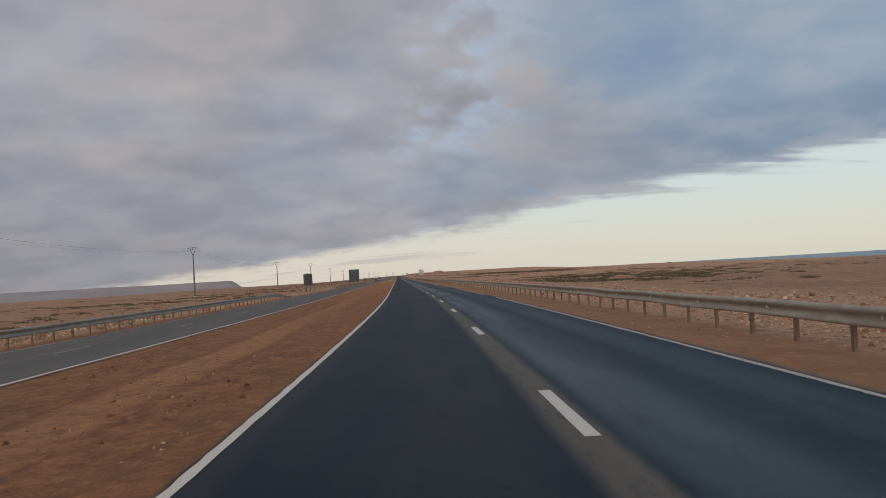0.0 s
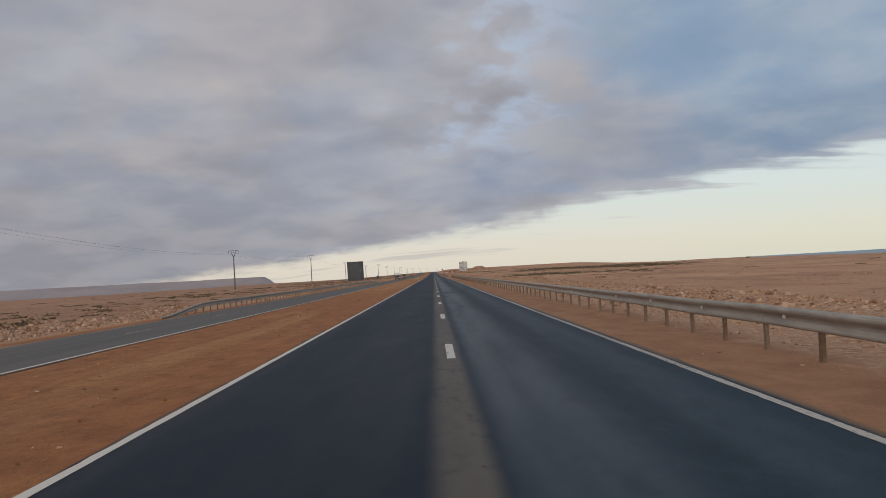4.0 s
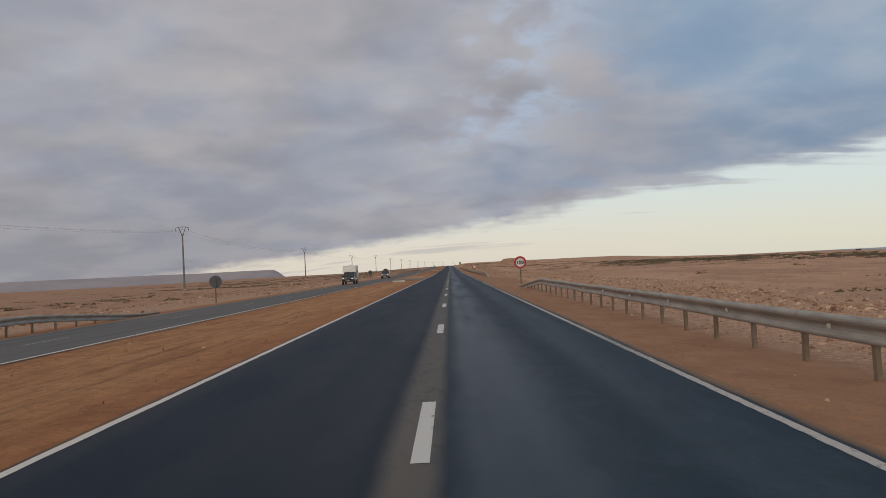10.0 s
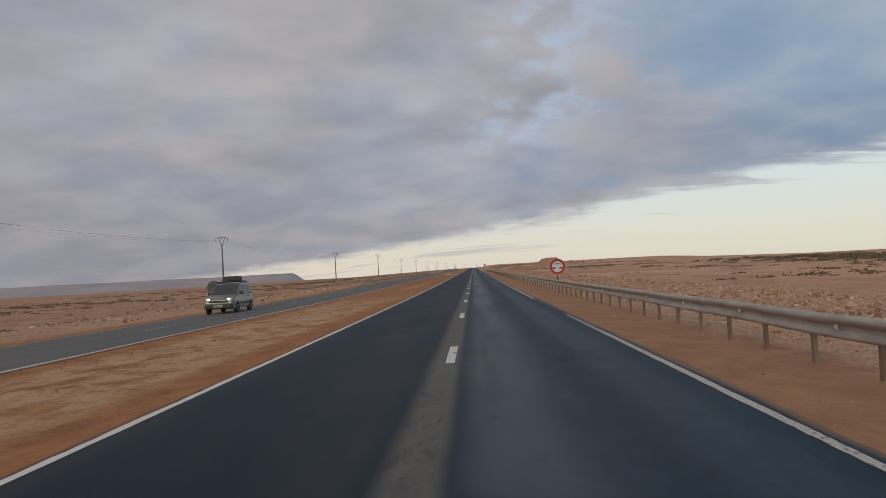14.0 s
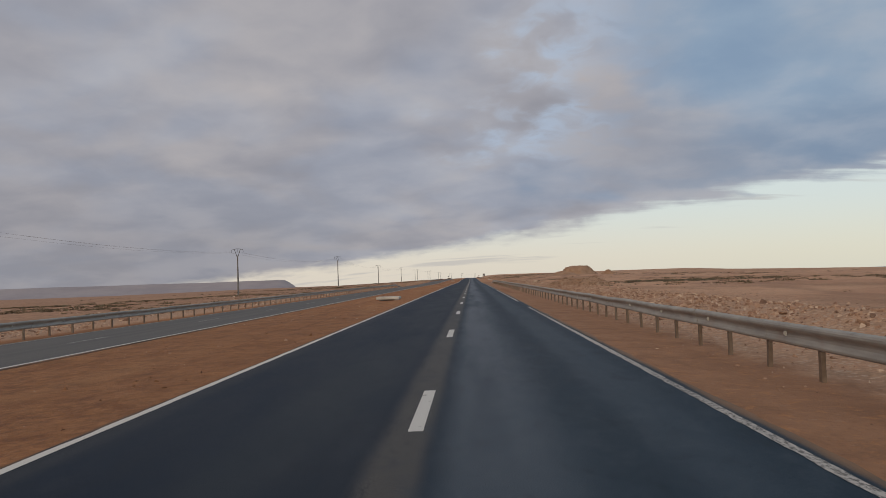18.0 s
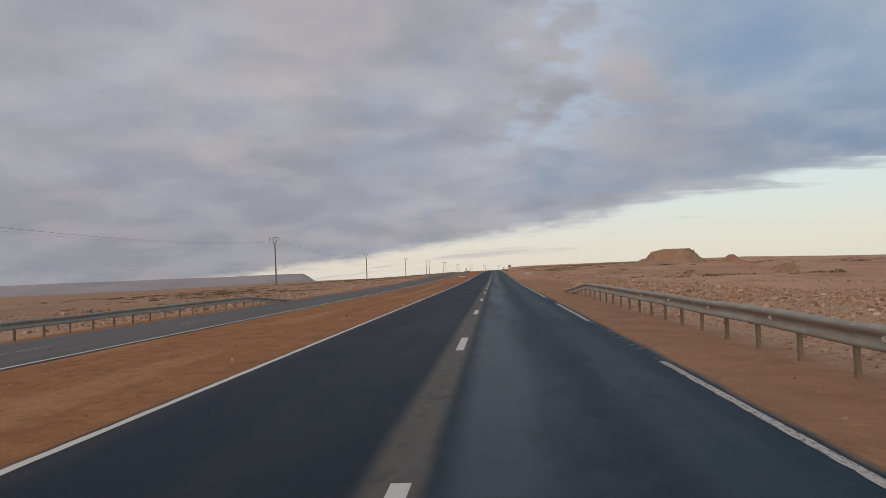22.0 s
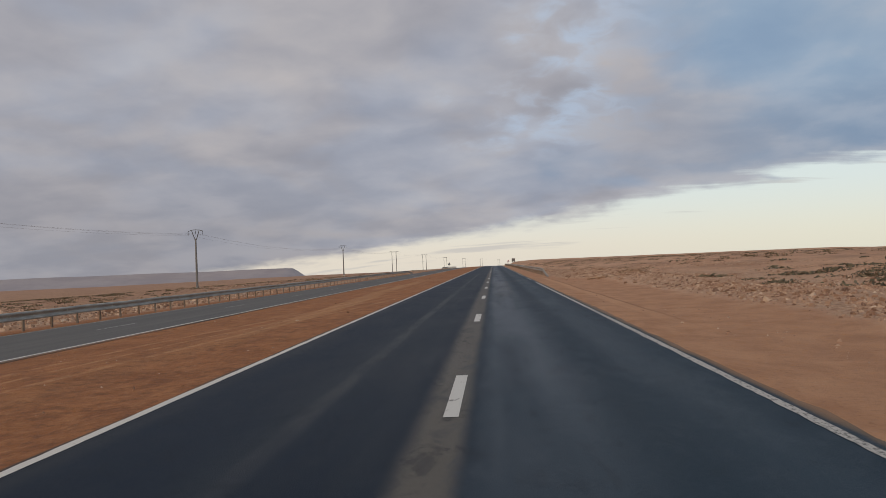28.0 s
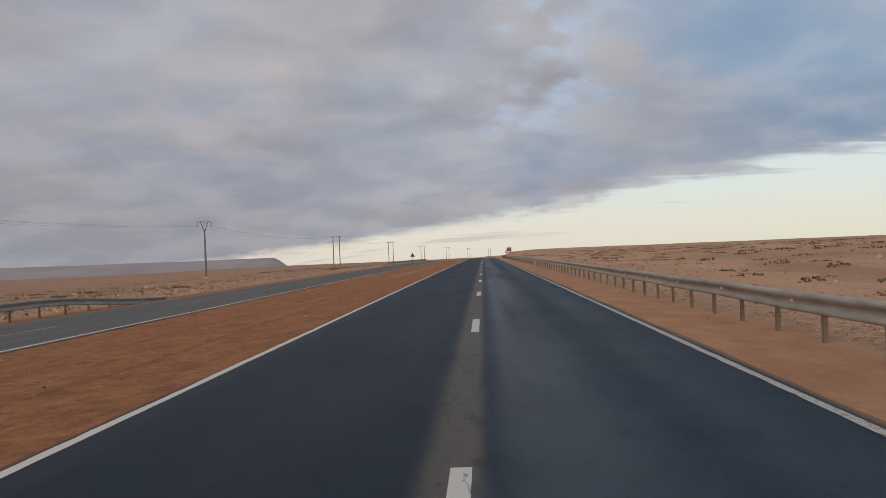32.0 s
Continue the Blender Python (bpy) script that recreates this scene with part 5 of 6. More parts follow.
def stone_cloud(name, us, ys, sizes, seed, mat, sink=0.25, flat=0.62, coarse=False, height=land):
    """Many angular stones in one mesh; coarse ones are wedges."""
    ICO_V, ICO_F = (OCT_V, OCT_F) if coarse else (BLOCK_V, BLOCK_F)
    rs = np.random.RandomState(seed)
    n = len(us)
    base = ICO_V[None] * (1 + rs.uniform(-0.40, 0.40, (n, len(ICO_V), 1)))
    base = base * np.stack([rs.uniform(0.8, 1.8, n), rs.uniform(0.6, 1.2, n), rs.uniform(0.30, 0.90, n) * flat / 0.62], 1)[:, None, :]
    a = rs.uniform(0, 2 * np.pi, n)
    tilt = rs.uniform(-0.55, 0.55, n)
    x = base[..., 0] * np.cos(tilt)[:, None] - base[..., 2] * np.sin(tilt)[:, None]
    z = base[..., 0] * np.sin(tilt)[:, None] + base[..., 2] * np.cos(tilt)[:, None]
    z[:, :4] -= 0.7
    y = base[..., 1]
    xr = x * np.cos(a)[:, None] - y * np.sin(a)[:, None]
    yr = x * np.sin(a)[:, None] + y * np.cos(a)[:, None]
    s = sizes[:, None] * 0.5
    zc = height(us, ys) + sizes * (0.5 * 0.6 - sink)
    v = np.stack([us[:, None] + bend(ys)[:, None] + xr * s, ys[:, None] + yr * s, zc[:, None] + z * s], -1).reshape(-1, 3)
    f = (ICO_F[None] + (np.arange(n) * len(ICO_V))[:, None, None]).reshape(-1, 3)
    return new(name, mesh_of(name, v, f, mat))


def scatter(seed, n, u_of, y0, y1, keep):
    rs = np.random.RandomState(seed)
    ys = rs.uniform(y0, y1, n)
    us = u_of(rs, n)
    k = rs.uniform(0, 1, n) < keep(us, ys)
    return us[k], ys[k], rs


# the bank of broken stone on the right
us, ys, rs = scatter(301, 430000, lambda r, n: 5.9 + 11.0 * r.beta(1.4, 2.9, n), -5, 1180,
                     lambda u, y: np.clip(0.42 + 0.8 * fbm(u / 1.6, y / 4, 303) + 0.5 * fbm(u / 8, y / 40, 305), 0.22, 1)
                     * np.where((y > 836) & (y < 1030), 1.0, 0.75) * np.where((y > 406) & (y < 452), smooth(u, 7.2, 10), 1.0) * np.where((y > 815) & (y < 1015), smooth(u, 7.6, 9.4), 1.0) * np.where(y > 1060, 1 - 0.85 * smooth(u, 8.0, 10.5), 1.0)
                     * np.where((y > 926) & (y < 932), smooth(u, 9.0, 9.4), 1.0))
sizes = np.clip(rs.lognormal(math.log(0.075), 0.46, len(us)), 0.04, 0.28) * np.where((ys > 770) & (ys < 1030), 1.12, 0.95)
sizes = sizes * (0.7 + 0.5 * smooth(us, 6.2, 8.5))
near = (sizes > 0.17) & (us < 11)
pick = np.where(near)[0][:280]
rest = np.ones(len(us), bool)
rest[pick] = False
small = rest & (sizes < 0.13)
rest = rest & ~small
rubble = stone_cloud("rubble", us[rest], ys[rest], sizes[rest], 307, M_ROCK)
tagged(stone_cloud("rubble", us[small], ys[small], sizes[small], 308, M_ROCK, coarse=True), "small pale broken stones beside the verge", "rubble", kind="stuff")
tagged(rubble, "bank of pale broken stones beside the verge", "rubble", kind="stuff")
ROCKS = []
for i in range(6):
    bm = bmesh.new()
    r2 = np.random.RandomState(320 + i)
    for p in ICO_V * (1 + r2.uniform(-0.3, 0.3, (len(ICO_V), 1))) * np.array([1.2, 1.0, 0.62]):
        bm.verts.new(p * 0.5)
    bmesh.ops.convex_hull(bm, input=bm.verts)
    bmesh.ops.bevel(bm, geom=bm.edges[:], offset=0.03, segments=1, affect="EDGES")
    me = bpy.data.meshes.new("rock")
    bm.to_mesh(me)
    bm.free()
    me.materials.append(M_STONE)
    ROCKS.append(me)


def rock(u, y, size, turn, parent=None, label="", which=0):
    ob = new("rock", ROCKS[which % 6])
    ob.parent = parent
    ob.matrix_basis = Matrix.LocRotScale((u + float(bend(y)), y, float(land(u, y)) + size * 0.16), Euler((0.15, 0.1, turn)), (size, size, size))
    return tagged(ob, label, "rock") if label else ob


for j, i in enumerate(pick):
    rock(us[i], ys[i], sizes[i], j * 2.4, rubble, "", j)
for j, (u, y, s) in enumerate(((5.02, 319.4, 0.22), (5.3, 319.9, 0.24), (5.1, 320.3, 0.17), (5.5, 319.3, 0.16), (10.6, 741.0, 0.95), (7.8, 1010.6, 0.46), (7.45, 1011.2, 0.38), (8.05, 1010.2, 0.42), (8.2, 1011.0, 0.5), (7.7, 1011.6, 0.36), (7.2, 1012.0, 0.30), (8.5, 1009.8, 0.34), (8.4, 1011.8, 0.44), (7.1, 1010.9, 0.26), (8.8, 1010.8, 0.32), (-7.6, 327.2, 0.22), (5.03, 927.7, 0.22), (5.46, 924.1, 0.2))):
    rock(u, y, s, j * 1.7, None, "pale angular boulder lying on sandy ground", j)

# broken rock strewn wide over the plain where the road climbs
us, ys, rs = scatter(381, 140000, lambda r, n: 7.5 + 17.5 * r.beta(1.2, 1.9, n), 778, 1066,
                     lambda u, y: np.clip(0.12 + 1.8 * fbm(u / 2.6, y / 6, 383) + 0.9 * fbm(u / 9, y / 30, 385), 0.0, 1) * np.where((y > 926) & (y < 934), smooth(u, 9.3, 9.8), 1.0)
                     * np.where((y < 812) | ((y > 884) & (y <= 926)), smooth(u, 7.5, 8.6), smooth(u, 8.6, 10.2)))
tagged(stone_cloud("rubble", us, ys, np.clip(rs.lognormal(math.log(0.075), 0.45, len(us)), 0.035, 0.28), 387, M_ROCK, 0.2, 0.55, True), "broken reddish rock strewn over the plain beside the verge", "rubble", kind="stuff")

# coarser broken rock heaped in the bank
us, ys, rs = scatter(311, 90000, lambda r, n: 7.2 + 8.5 * r.beta(1.6, 2.2, n), 60, 1010,
                     lambda u, y: np.clip(0.30 + 1.0 * fbm(u / 1.8, y / 5, 313) + 0.4 * fbm(u / 6, y / 30, 315), 0.02, 1)
                     * np.where(y > 765, 0.95, 0.70) * np.where((y > 404) & (y < 454), smooth(u, 8, 10.5), 1.0) * np.where((y > 815) & (y < 1015), smooth(u, 8.2, 9.8), 1.0) * np.where((y > 926) & (y < 934), smooth(u, 9.2, 9.8), 1.0))
tagged(stone_cloud("rubble", us, ys, np.clip(rs.lognormal(math.log(0.105), 0.42, len(us)), 0.05, 0.32) * np.where((ys > 765) & (ys < 900), 1.0, np.where(ys > 900, 0.75, 0.95)), 317, M_ROCK, 0.2, 0.7, True), "heaped pale broken rock beside the verge", "rubble", kind="stuff")
us, ys, rs = scatter(371, 16000, lambda r, n: -21.5 - 14 * r.beta(1.3, 2.2, n), 20, 1180, lambda u, y: np.clip(0.08 + 1.5 * fbm(u / 5, y / 12, 373), 0.0, 1))
tagged(stone_cloud("rubble", us, ys, np.clip(rs.lognormal(math.log(0.12), 0.5, len(us)), 0.06, 0.42), 377, M_ROCK_DARK, 0.2, 0.8), "scattered brown broken rock on the far plain", "rubble", kind="stuff")

us, ys, rs = scatter(391, 60000, lambda r, n: -21.0 - 30 * r.beta(1.1, 2.2, n), 10, 1180, lambda u, y: np.clip(0.08 + 2.6 * fbm(u / 6, y / 16, 393), 0.0, 1))
tagged(stone_cloud("rubble", us, ys, np.clip(rs.lognormal(math.log(0.15), 0.45, len(us)), 0.06, 0.5), 397, M_ROCK, 0.2, 0.6, True), "low heaps of pale broken rock on the far plain", "rubble", kind="stuff")

# stones on the flanks of the heaps
STONES = ((1500, 0.26), (60, 0.2), (300, 0.10), (240, 0.10), (1800, 0.16), (400, 0.14), (260, 0.16), (180, 0.14), (520, 0.17), (420, 0.18), (300, 0.16))
for (mx, my, rx, ry, h, top, seed, ramp), (count, size) in zip(HEAPS, STONES):
    rs = np.random.RandomState(seed)
    a, q = rs.uniform(0, 2 * np.pi, count), np.sqrt(rs.uniform(0.1, 1.1, count))
    us, ys = mx + rx * q * np.cos(a), my + ry * q * np.sin(a)
    if ramp:
        k = (np.cos(a) * q > 0.36) | (np.cos(a) * q < -0.42)
        us, ys = us[k], ys[k]
    tagged(stone_cloud("rubble", us, ys, np.clip(rs.lognormal(math.log(size), 0.5, len(us)), 0.06, 0.9), seed + 1, M_ROCK_DARK, height=mound_height(mx, my, rx, ry, h, top, seed, ramp)),
           "broken brown stones on the flanks of a heap", "rubble", kind="stuff")

# smaller stones on the far side and over the plain
us, ys, rs = scatter(331, 90000, lambda r, n: -18.9 - 8.5 * r.beta(1.3, 2.4, n), -5, 1180,
                     lambda u, y: np.clip(0.34 + 1.4 * fbm(u / 2.5, y / 9, 333) + 1.0 * fbm(u / 8, y / 30, 335), 0.0, 1))
tagged(stone_cloud("rubble", us, ys, np.clip(rs.lognormal(math.log(0.15), 0.45, len(us)), 0.06, 0.45), 337, M_ROCK, 0.2, 0.6, True), "strip of pale broken stones beyond the far carriageway", "rubble", kind="stuff")
us, ys, rs = scatter(341, 30000, lambda r, n: np.where(r.uniform(0, 1, n) < 0.55, 12 + 70 * r.beta(1, 2, n), -24 - 60 * r.beta(1, 2, n)), -5, 1250,
                     lambda u, y: np.clip(0.18 + 1.3 * fbm(u / 9, y / 14, 343), 0.01, 1))
tagged(stone_cloud("stones", us, ys, np.clip(rs.lognormal(math.log(0.11), 0.5, len(us)), 0.05, 0.45), 347, M_ROCK, coarse=True), "loose stones scattered over the desert plain", "stones", kind="stuff")
us, ys, rs = scatter(351, 26000, lambda r, n: np.where(r.uniform(0, 1, n) < 0.5, 3.95 + 2.4 * r.beta(1.6, 1.0, n), -4.0 - 5.0 * r.uniform(0, 1, n)), -2, 1130,
                     lambda u, y: np.clip(0.30 + 1.2 * fbm(u / 1.2, y / 3, 353), 0.02, 1) * np.where((u < 0) & (y > 460) & (y < 484), 0.1, 1))
tagged(stone_cloud("gravel", us, ys, np.clip(rs.lognormal(math.log(0.035), 0.5, len(us)), 0.015, 0.14), 357, M_ROCK, coarse=True), "gravel strewn over the sandy verge and median", "gravel", kind="stuff")
# broken stone round the two culvert heads
rs = np.random.RandomState(361)
us = np.concatenate([rs.normal(-5.6, 0.9, 420), rs.normal(-4.9, 0.5, 200)])
ys = np.concatenate([rs.normal(929.5, 2.6, 420), rs.normal(932.5, 3.0, 200)])
k = (us < -4.0) & (us > -9.2)
us, ys = us[k], ys[k]
tagged(stone_cloud("chippings", us, ys, np.clip(rs.lognormal(math.log(0.045), 0.45, len(us)), 0.02, 0.11), 363, M_ROCK, 0.3, 0.35), "pale stone chippings round the concrete slabs", "chippings", kind="stuff")

# ---------------------------------------------------------------- dry shrubs
def shrubs(name, us, ys, radii, seed, label, blades=26, mat=None):
    """Low cushions of many small leaf sprays, in one mesh."""
    rs = np.random.RandomState(seed)
    n = len(us)
    a = rs.uniform(0, 2 * np.pi, (n, blades))
    q = np.sqrt(rs.uniform(0, 1, (n, blades)))
    r = radii[:, None]
    low = rs.uniform(0.12, 0.38, (n, 1))
    stretch = rs.uniform(0.8, 2.2, (n, 1))
    c = np.stack([us[:, None] + bend(ys)[:, None] + r * q * np.cos(a) * stretch, ys[:, None] + r * q * np.sin(a),
                  land(us, ys)[:, None] + r * low * (1 - q ** 2 * 0.8) * rs.uniform(0.0, 1.0, (n, blades))], -1)
    d1 = rs.normal(0, 1, (n, blades, 3)) * np.array([1, 1, 0.45])
    d2 = rs.normal(0, 1, (n, blades, 3)) * np.array([0.5, 0.5, 1])
    d1 = d1 / np.linalg.norm(d1, axis=-1, keepdims=True) * (r * rs.uniform(0.10, 0.28, (n, blades)))[..., None]
    d2 = d2 / np.linalg.norm(d2, axis=-1, keepdims=True) * (r * rs.uniform(0.06, 0.16, (n, blades)))[..., None]
    v = np.stack([c - d1, c + d2, c + d1, c - d2], 2).reshape(-1, 3)
    ob = new(name, mesh_of(name, v, np.arange(len(v)).reshape(-1, 4), mat or M_SHRUB))
    return tagged(ob, label, "shrubs", kind="stuff")


us, ys, rs = scatter(401, 22000, lambda r, n: 15 + 130 * r.beta(1.0, 1.7, n), 10, 1300,
                     lambda u, y: np.clip(smooth(fbm(u / 22, y / 60, 403, 3) + 0.6 * fbm(u / 5, y / 8, 405, 2), 0.20, 0.6) * 0.7 + 0.010, 0, 1) * (1 - 0.75 * smooth(u, 60, 110)) * (0.25 + 0.75 * smooth(u, 16, 30)))
shrubs("shrubs", us, ys, rs.uniform(0.25, 0.8, len(us)), 407, "low dark scrub growing in patches on the plain")
us, ys, rs = scatter(411, 10000, lambda r, n: -25 - 110 * r.beta(1.0, 1.6, n), 10, 1300,
                     lambda u, y: np.clip(smooth(fbm(u / 25, y / 50, 413, 3) + 0.7 * fbm(u / 6, y / 8, 415, 2), 0.22, 0.6) + 0.015, 0, 1))
shrubs("shrubs", us, ys, rs.uniform(0.3, 0.9, len(us)), 417, "low dark scrub growing in patches on the far plain")

# belts of denser scrub
for j, (bu, by, ru, ry, count) in enumerate(((22, 92, 6, 14, 80), (31, 100, 8, 18, 105), (40, 135, 14, 25, 130), (23, 125, 7, 14, 80), (30, 155, 9, 22, 90), (17, 105, 3, 16, 40), (27, 322, 7, 16, 110), (20, 318, 4, 10, 45), (84, 480, 14, 34, 240), (72, 585, 16, 40, 260), (80, 665, 20, 50, 200), (118, 640, 26, 50, 200), (46, 550, 9, 26, 60), (27, 350, 6, 26, 70), (36, 302, 7, 14, 60),
                                            (30, 735, 9, 10, 110), (15.5, 962, 3, 12, 22), (21, 992, 7, 14, 90), (31, 1004, 6, 8, 30), (26, 955, 6, 8, 18), (50, 1120, 20, 40, 40), (-36, 60, 10, 40, 60), (-42, 620, 14, 60, 70), (-42, 1010, 16, 70, 90), (-44, 300, 14, 70, 50),
                                            (-48, 140, 16, 12, 90), (-40, 175, 10, 8, 50), (-52, 420, 20, 14, 90), (-46, 520, 14, 10, 80), (-60, 590, 24, 12, 110), (-44, 700, 14, 12, 110), (-70, 730, 26, 14, 130), (-50, 770, 18, 10, 110), (-42, 870, 12, 14, 70), (-62, 905, 22, 12, 110), (-80, 1075, 30, 12, 120), (-60, 1150, 24, 14, 90))):
    rs = np.random.RandomState(440 + j)
    us, ys = rs.normal(bu, ru * 0.6, count), rs.normal(by, ry * 0.6, count)
    k = (us > 13) | (us < -24)
    shrubs("shrubs", us[k], ys[k], rs.uniform(0.25, 0.75, count)[k] * (2.0 if bu > 60 else 1.0), 460 + j, "belt of low dark olive scrub on stony ground", 44, M_SCRUB if bu > 0 else M_SHRUB)
# single tufts
us, ys, rs = scatter(481, 16000, lambda r, n: np.where(r.uniform(0, 1, n) < 0.5, 13 + 60 * r.beta(1, 1.6, n), -22 - 60 * r.beta(1, 1.8, n)), 5, 1280,
                     lambda u, y: np.clip(0.20 + 0.9 * fbm(u / 7, y / 16, 483), 0.02, 1) * np.where(u < 0, 1.0, 0.35 + 0.65 * smooth(y, 980, 1080)))
shrubs("shrubs", us, ys, rs.uniform(0.14, 0.42, len(us)), 487, "small brown tufts dotted over the plain", 12)
us, ys, rs = scatter(491, 900, lambda r, n: 11 + 60 * r.beta(1, 1.8, n), 1035, 1330, lambda u, y: np.clip(0.40 + 0.9 * fbm(u / 9, y / 20, 493), 0.05, 1))
shrubs("shrubs", us, ys, rs.uniform(0.25, 0.65, len(us)), 497, "brown cushions of dry scrub dotted over the pale plain", 26)
# crumbs of earth in the median
us, ys, rs = scatter(471, 60000, lambda r, n: -3.95 - 5.2 * r.uniform(0, 1, n), -2, 1130,
                     lambda u, y: np.clip(0.30 + 1.0 * fbm(u / 1.5, y / 6, 473), 0.03, 1) * np.where(y < 100, 1.0, 0.2) * np.where((y > 460) & (y < 484), 0.0, 1))
tagged(stone_cloud("clods", us, ys, np.clip(rs.lognormal(math.log(0.045), 0.5, len(us)), 0.02, 0.15), 477, M_CLOD, coarse=True), "small brown clods of earth strewn over the median", "clods", kind="stuff")

# ---------------------------------------------------------------- concrete culvert lids
def hooks(parent, places, r=0.009):
    for x, y, z, h, w in places:
        bm = bmesh.new()
        pts = [(x, y, z - 0.03), (x, y, z + h), (x + w, y + 0.03, z + h + 0.02), (x + w, y + 0.03, z + h * 0.3)]
        for a, b in zip(pts, pts[1:]):
            rod_bm(a, b, r, r, 5, bm)
        part("rebar_hook", bm, M_RUST, parent)


def culvert_lid(x, y, w, dpt, top, turn, tilt, label):
    ob = new("concrete_slab")
    ob.location = (x, y, float(brow(y)))
    ob.rotation_euler = (tilt, 0, turn)
    tagged(ob, label, "concrete slab")
    part("slab", box_bm(-w / 2, w / 2, -dpt / 2, dpt / 2, top - 0.2, top, 0.015), M_CONCRETE, ob)
    part("wall", box_bm(-w / 2 + 0.1, w / 2 - 0.1, 0.0, dpt / 2 - 0.1, -0.5, top - 0.2, 0.01), M_CONCRETE, ob)
    part("wall", box_bm(w / 2 - 0.35, w / 2 - 0.05, -dpt / 2 + 0.1, 0.0, -0.5, top - 0.2, 0.01), M_CONCRETE, ob)
    hooks(ob, [(-0.5 * w / 2, -0.2, top, 0.10, 0.07), (-0.1 * w / 2, 0.1, top, 0.12, -0.06), (0.15 * w / 2, 0.3, top, 0.10, 0.08), (0.45 * w / 2, 0.2, top, 0.11, 0.06)])
    return ob


culvert_lid(-7.0, 458.5, 1.75, 2.4, 0.06, 0.05, 0.01, "pale concrete culvert lid with bent steel hooks, washed out in front")
culvert_lid(-5.85, 678.7, 1.75, 2.3, 0.24, 0.0, 0.0, "pale concrete culvert lid with bent steel hooks over a dark hollow")


def culvert_head(x, y, label):
    ob = new("concrete_slab")
    ob.location = (x, y, float(land(x, y)))
    tagged(ob, label, "concrete slab")
    part("front_slab", box_bm(-0.45, 0.90, -1.5, 0.08, -0.3, 0.08, 0.015), M_CONCRETE, ob)
    part("block", box_bm(-0.40, 0.66, 0.10, 1.2, -0.3, 0.19, 0.015), M_CONCRETE, ob)
    part("rear_slab", box_bm(-0.8, 0.45, 1.24, 2.2, -0.3, 0.12, 0.015), M_CONCRETE, ob)
    for i in range(6):
        part("rebar", rod_bm((-0.22 + 0.11 * i, 0.6 + 0.05 * (i % 2), 0.16), (-0.2 + 0.11 * i, 0.62, 0.32 - 0.03 * (i % 3)), 0.022, 0.022, 5), M_RUST, ob)


def broad_culvert_head(x, y, label):
    """Three cast slabs, the middle one a step higher, with a row of cut bars along its back."""
    ob = new("concrete_slab")
    ob.location = (x, y, float(land(x, y)))
    tagged(ob, label, "concrete slab")
    front = part("front_slab", box_bm(-0.86, 0.84, -2.0, -0.30, -0.4, 0.12, 0.015), M_CONCRETE, ob)
    front.rotation_euler = (0, 0, 0.10)
    part("rear_slab", box_bm(-0.86, 0.60, -0.26, 2.5, -0.4, 0.11, 0.015), M_CONCRETE, ob)
    part("block", box_bm(-0.58, 1.02, 0.72, 2.05, -0.4, 0.26, 0.015), M_CONCRETE, ob)
    for i in range(11):
        xx = 0.02 + 0.078 * i + 0.02 * (i % 3)
        part("rebar", rod_bm((xx, 1.78 + 0.04 * (i % 2), 0.23), (xx + 0.01, 1.80, 0.38 - 0.025 * (i % 3)), 0.020, 0.020, 5), M_RUST, ob)


culvert_head(-6.6, 927.1, "stepped pale concrete culvert slabs with rusty bars in the median")
broad_culvert_head(8.0, 928.8, "stepped pale concrete culvert slabs with rusty bars beside the verge")

# ---------------------------------------------------------------- small litter on the verges
for j, (u, y, w, l) in enumerate(((-3.95, 225.7, 0.16, 0.12), (-4.0, 320.2, 0.22, 0.14), (-3.95, 844.8, 0.2, 0.14), (3.75, 844.5, 0.22, 0.13), (-3.95, 792.0, 0.24, 0.14), (2.5, 319.1, 0.13, 0.05), (0.93, 219.3, 0.15, 0.05), (-8.2, 924.5, 0.26, 0.09))):
    bm = bmesh.new()
    rl = random.Random(60 + j)
    for _ in range(12):
        bm.verts.new((rl.uniform(-w / 2, w / 2) * 0.85, rl.uniform(-l / 2, l / 2), rl.uniform(0, 0.05 if j < 5 else 0.008)))
    bmesh.ops.convex_hull(bm, input=bm.verts)
    ob = part("litter", bm, M_REFLECT if j < 5 else M_BLACK if j < 7 else M_GREEN)
    ob.location = (u + float(bend(y)), y, 0.005 if abs(u) < 3.6 else float(land(u, y)) + 0.005)
    tagged(ob, "crumpled pale scrap lying beside the road" if j < 5 else "flattened dark scrap lying on the asphalt" if j < 7 else "green plastic scrap lying on the median sand", "litter")
bm = bmesh.new()
pts = [(-8.6, 840.0), (-8.7, 841.2), (-8.95, 842.4), (-9.2, 843.6), (-9.3, 844.8)]
for (x1, y1), (x2, y2) in zip(pts, pts[1:]):
    rod_bm((x1, y1, float(brow(y1)) - 0.08), (x2, y2, float(brow(y2)) - 0.08), 0.045, 0.045, 6, bm)
tagged(part("broken_kerb", bm, M_CONCRETE), "broken pale kerb lying curved in the median sand", "kerb")

# a lone hut far off on the plain
hut = new("hut")
hut.location = (353, 1045, float(land(353, 1045)))
tagged(hut, "tiny dark hut far off on the plain", "hut")
part("wall", box_bm(-1.7, 1.7, -1.4, 1.4, -1, 1.3, 0.05), M_RUST, hut)
part("roof", box_bm(-1.85, 1.85, -1.55, 1.55, 1.3, 1.42, 0.05), M_IRON, hut)

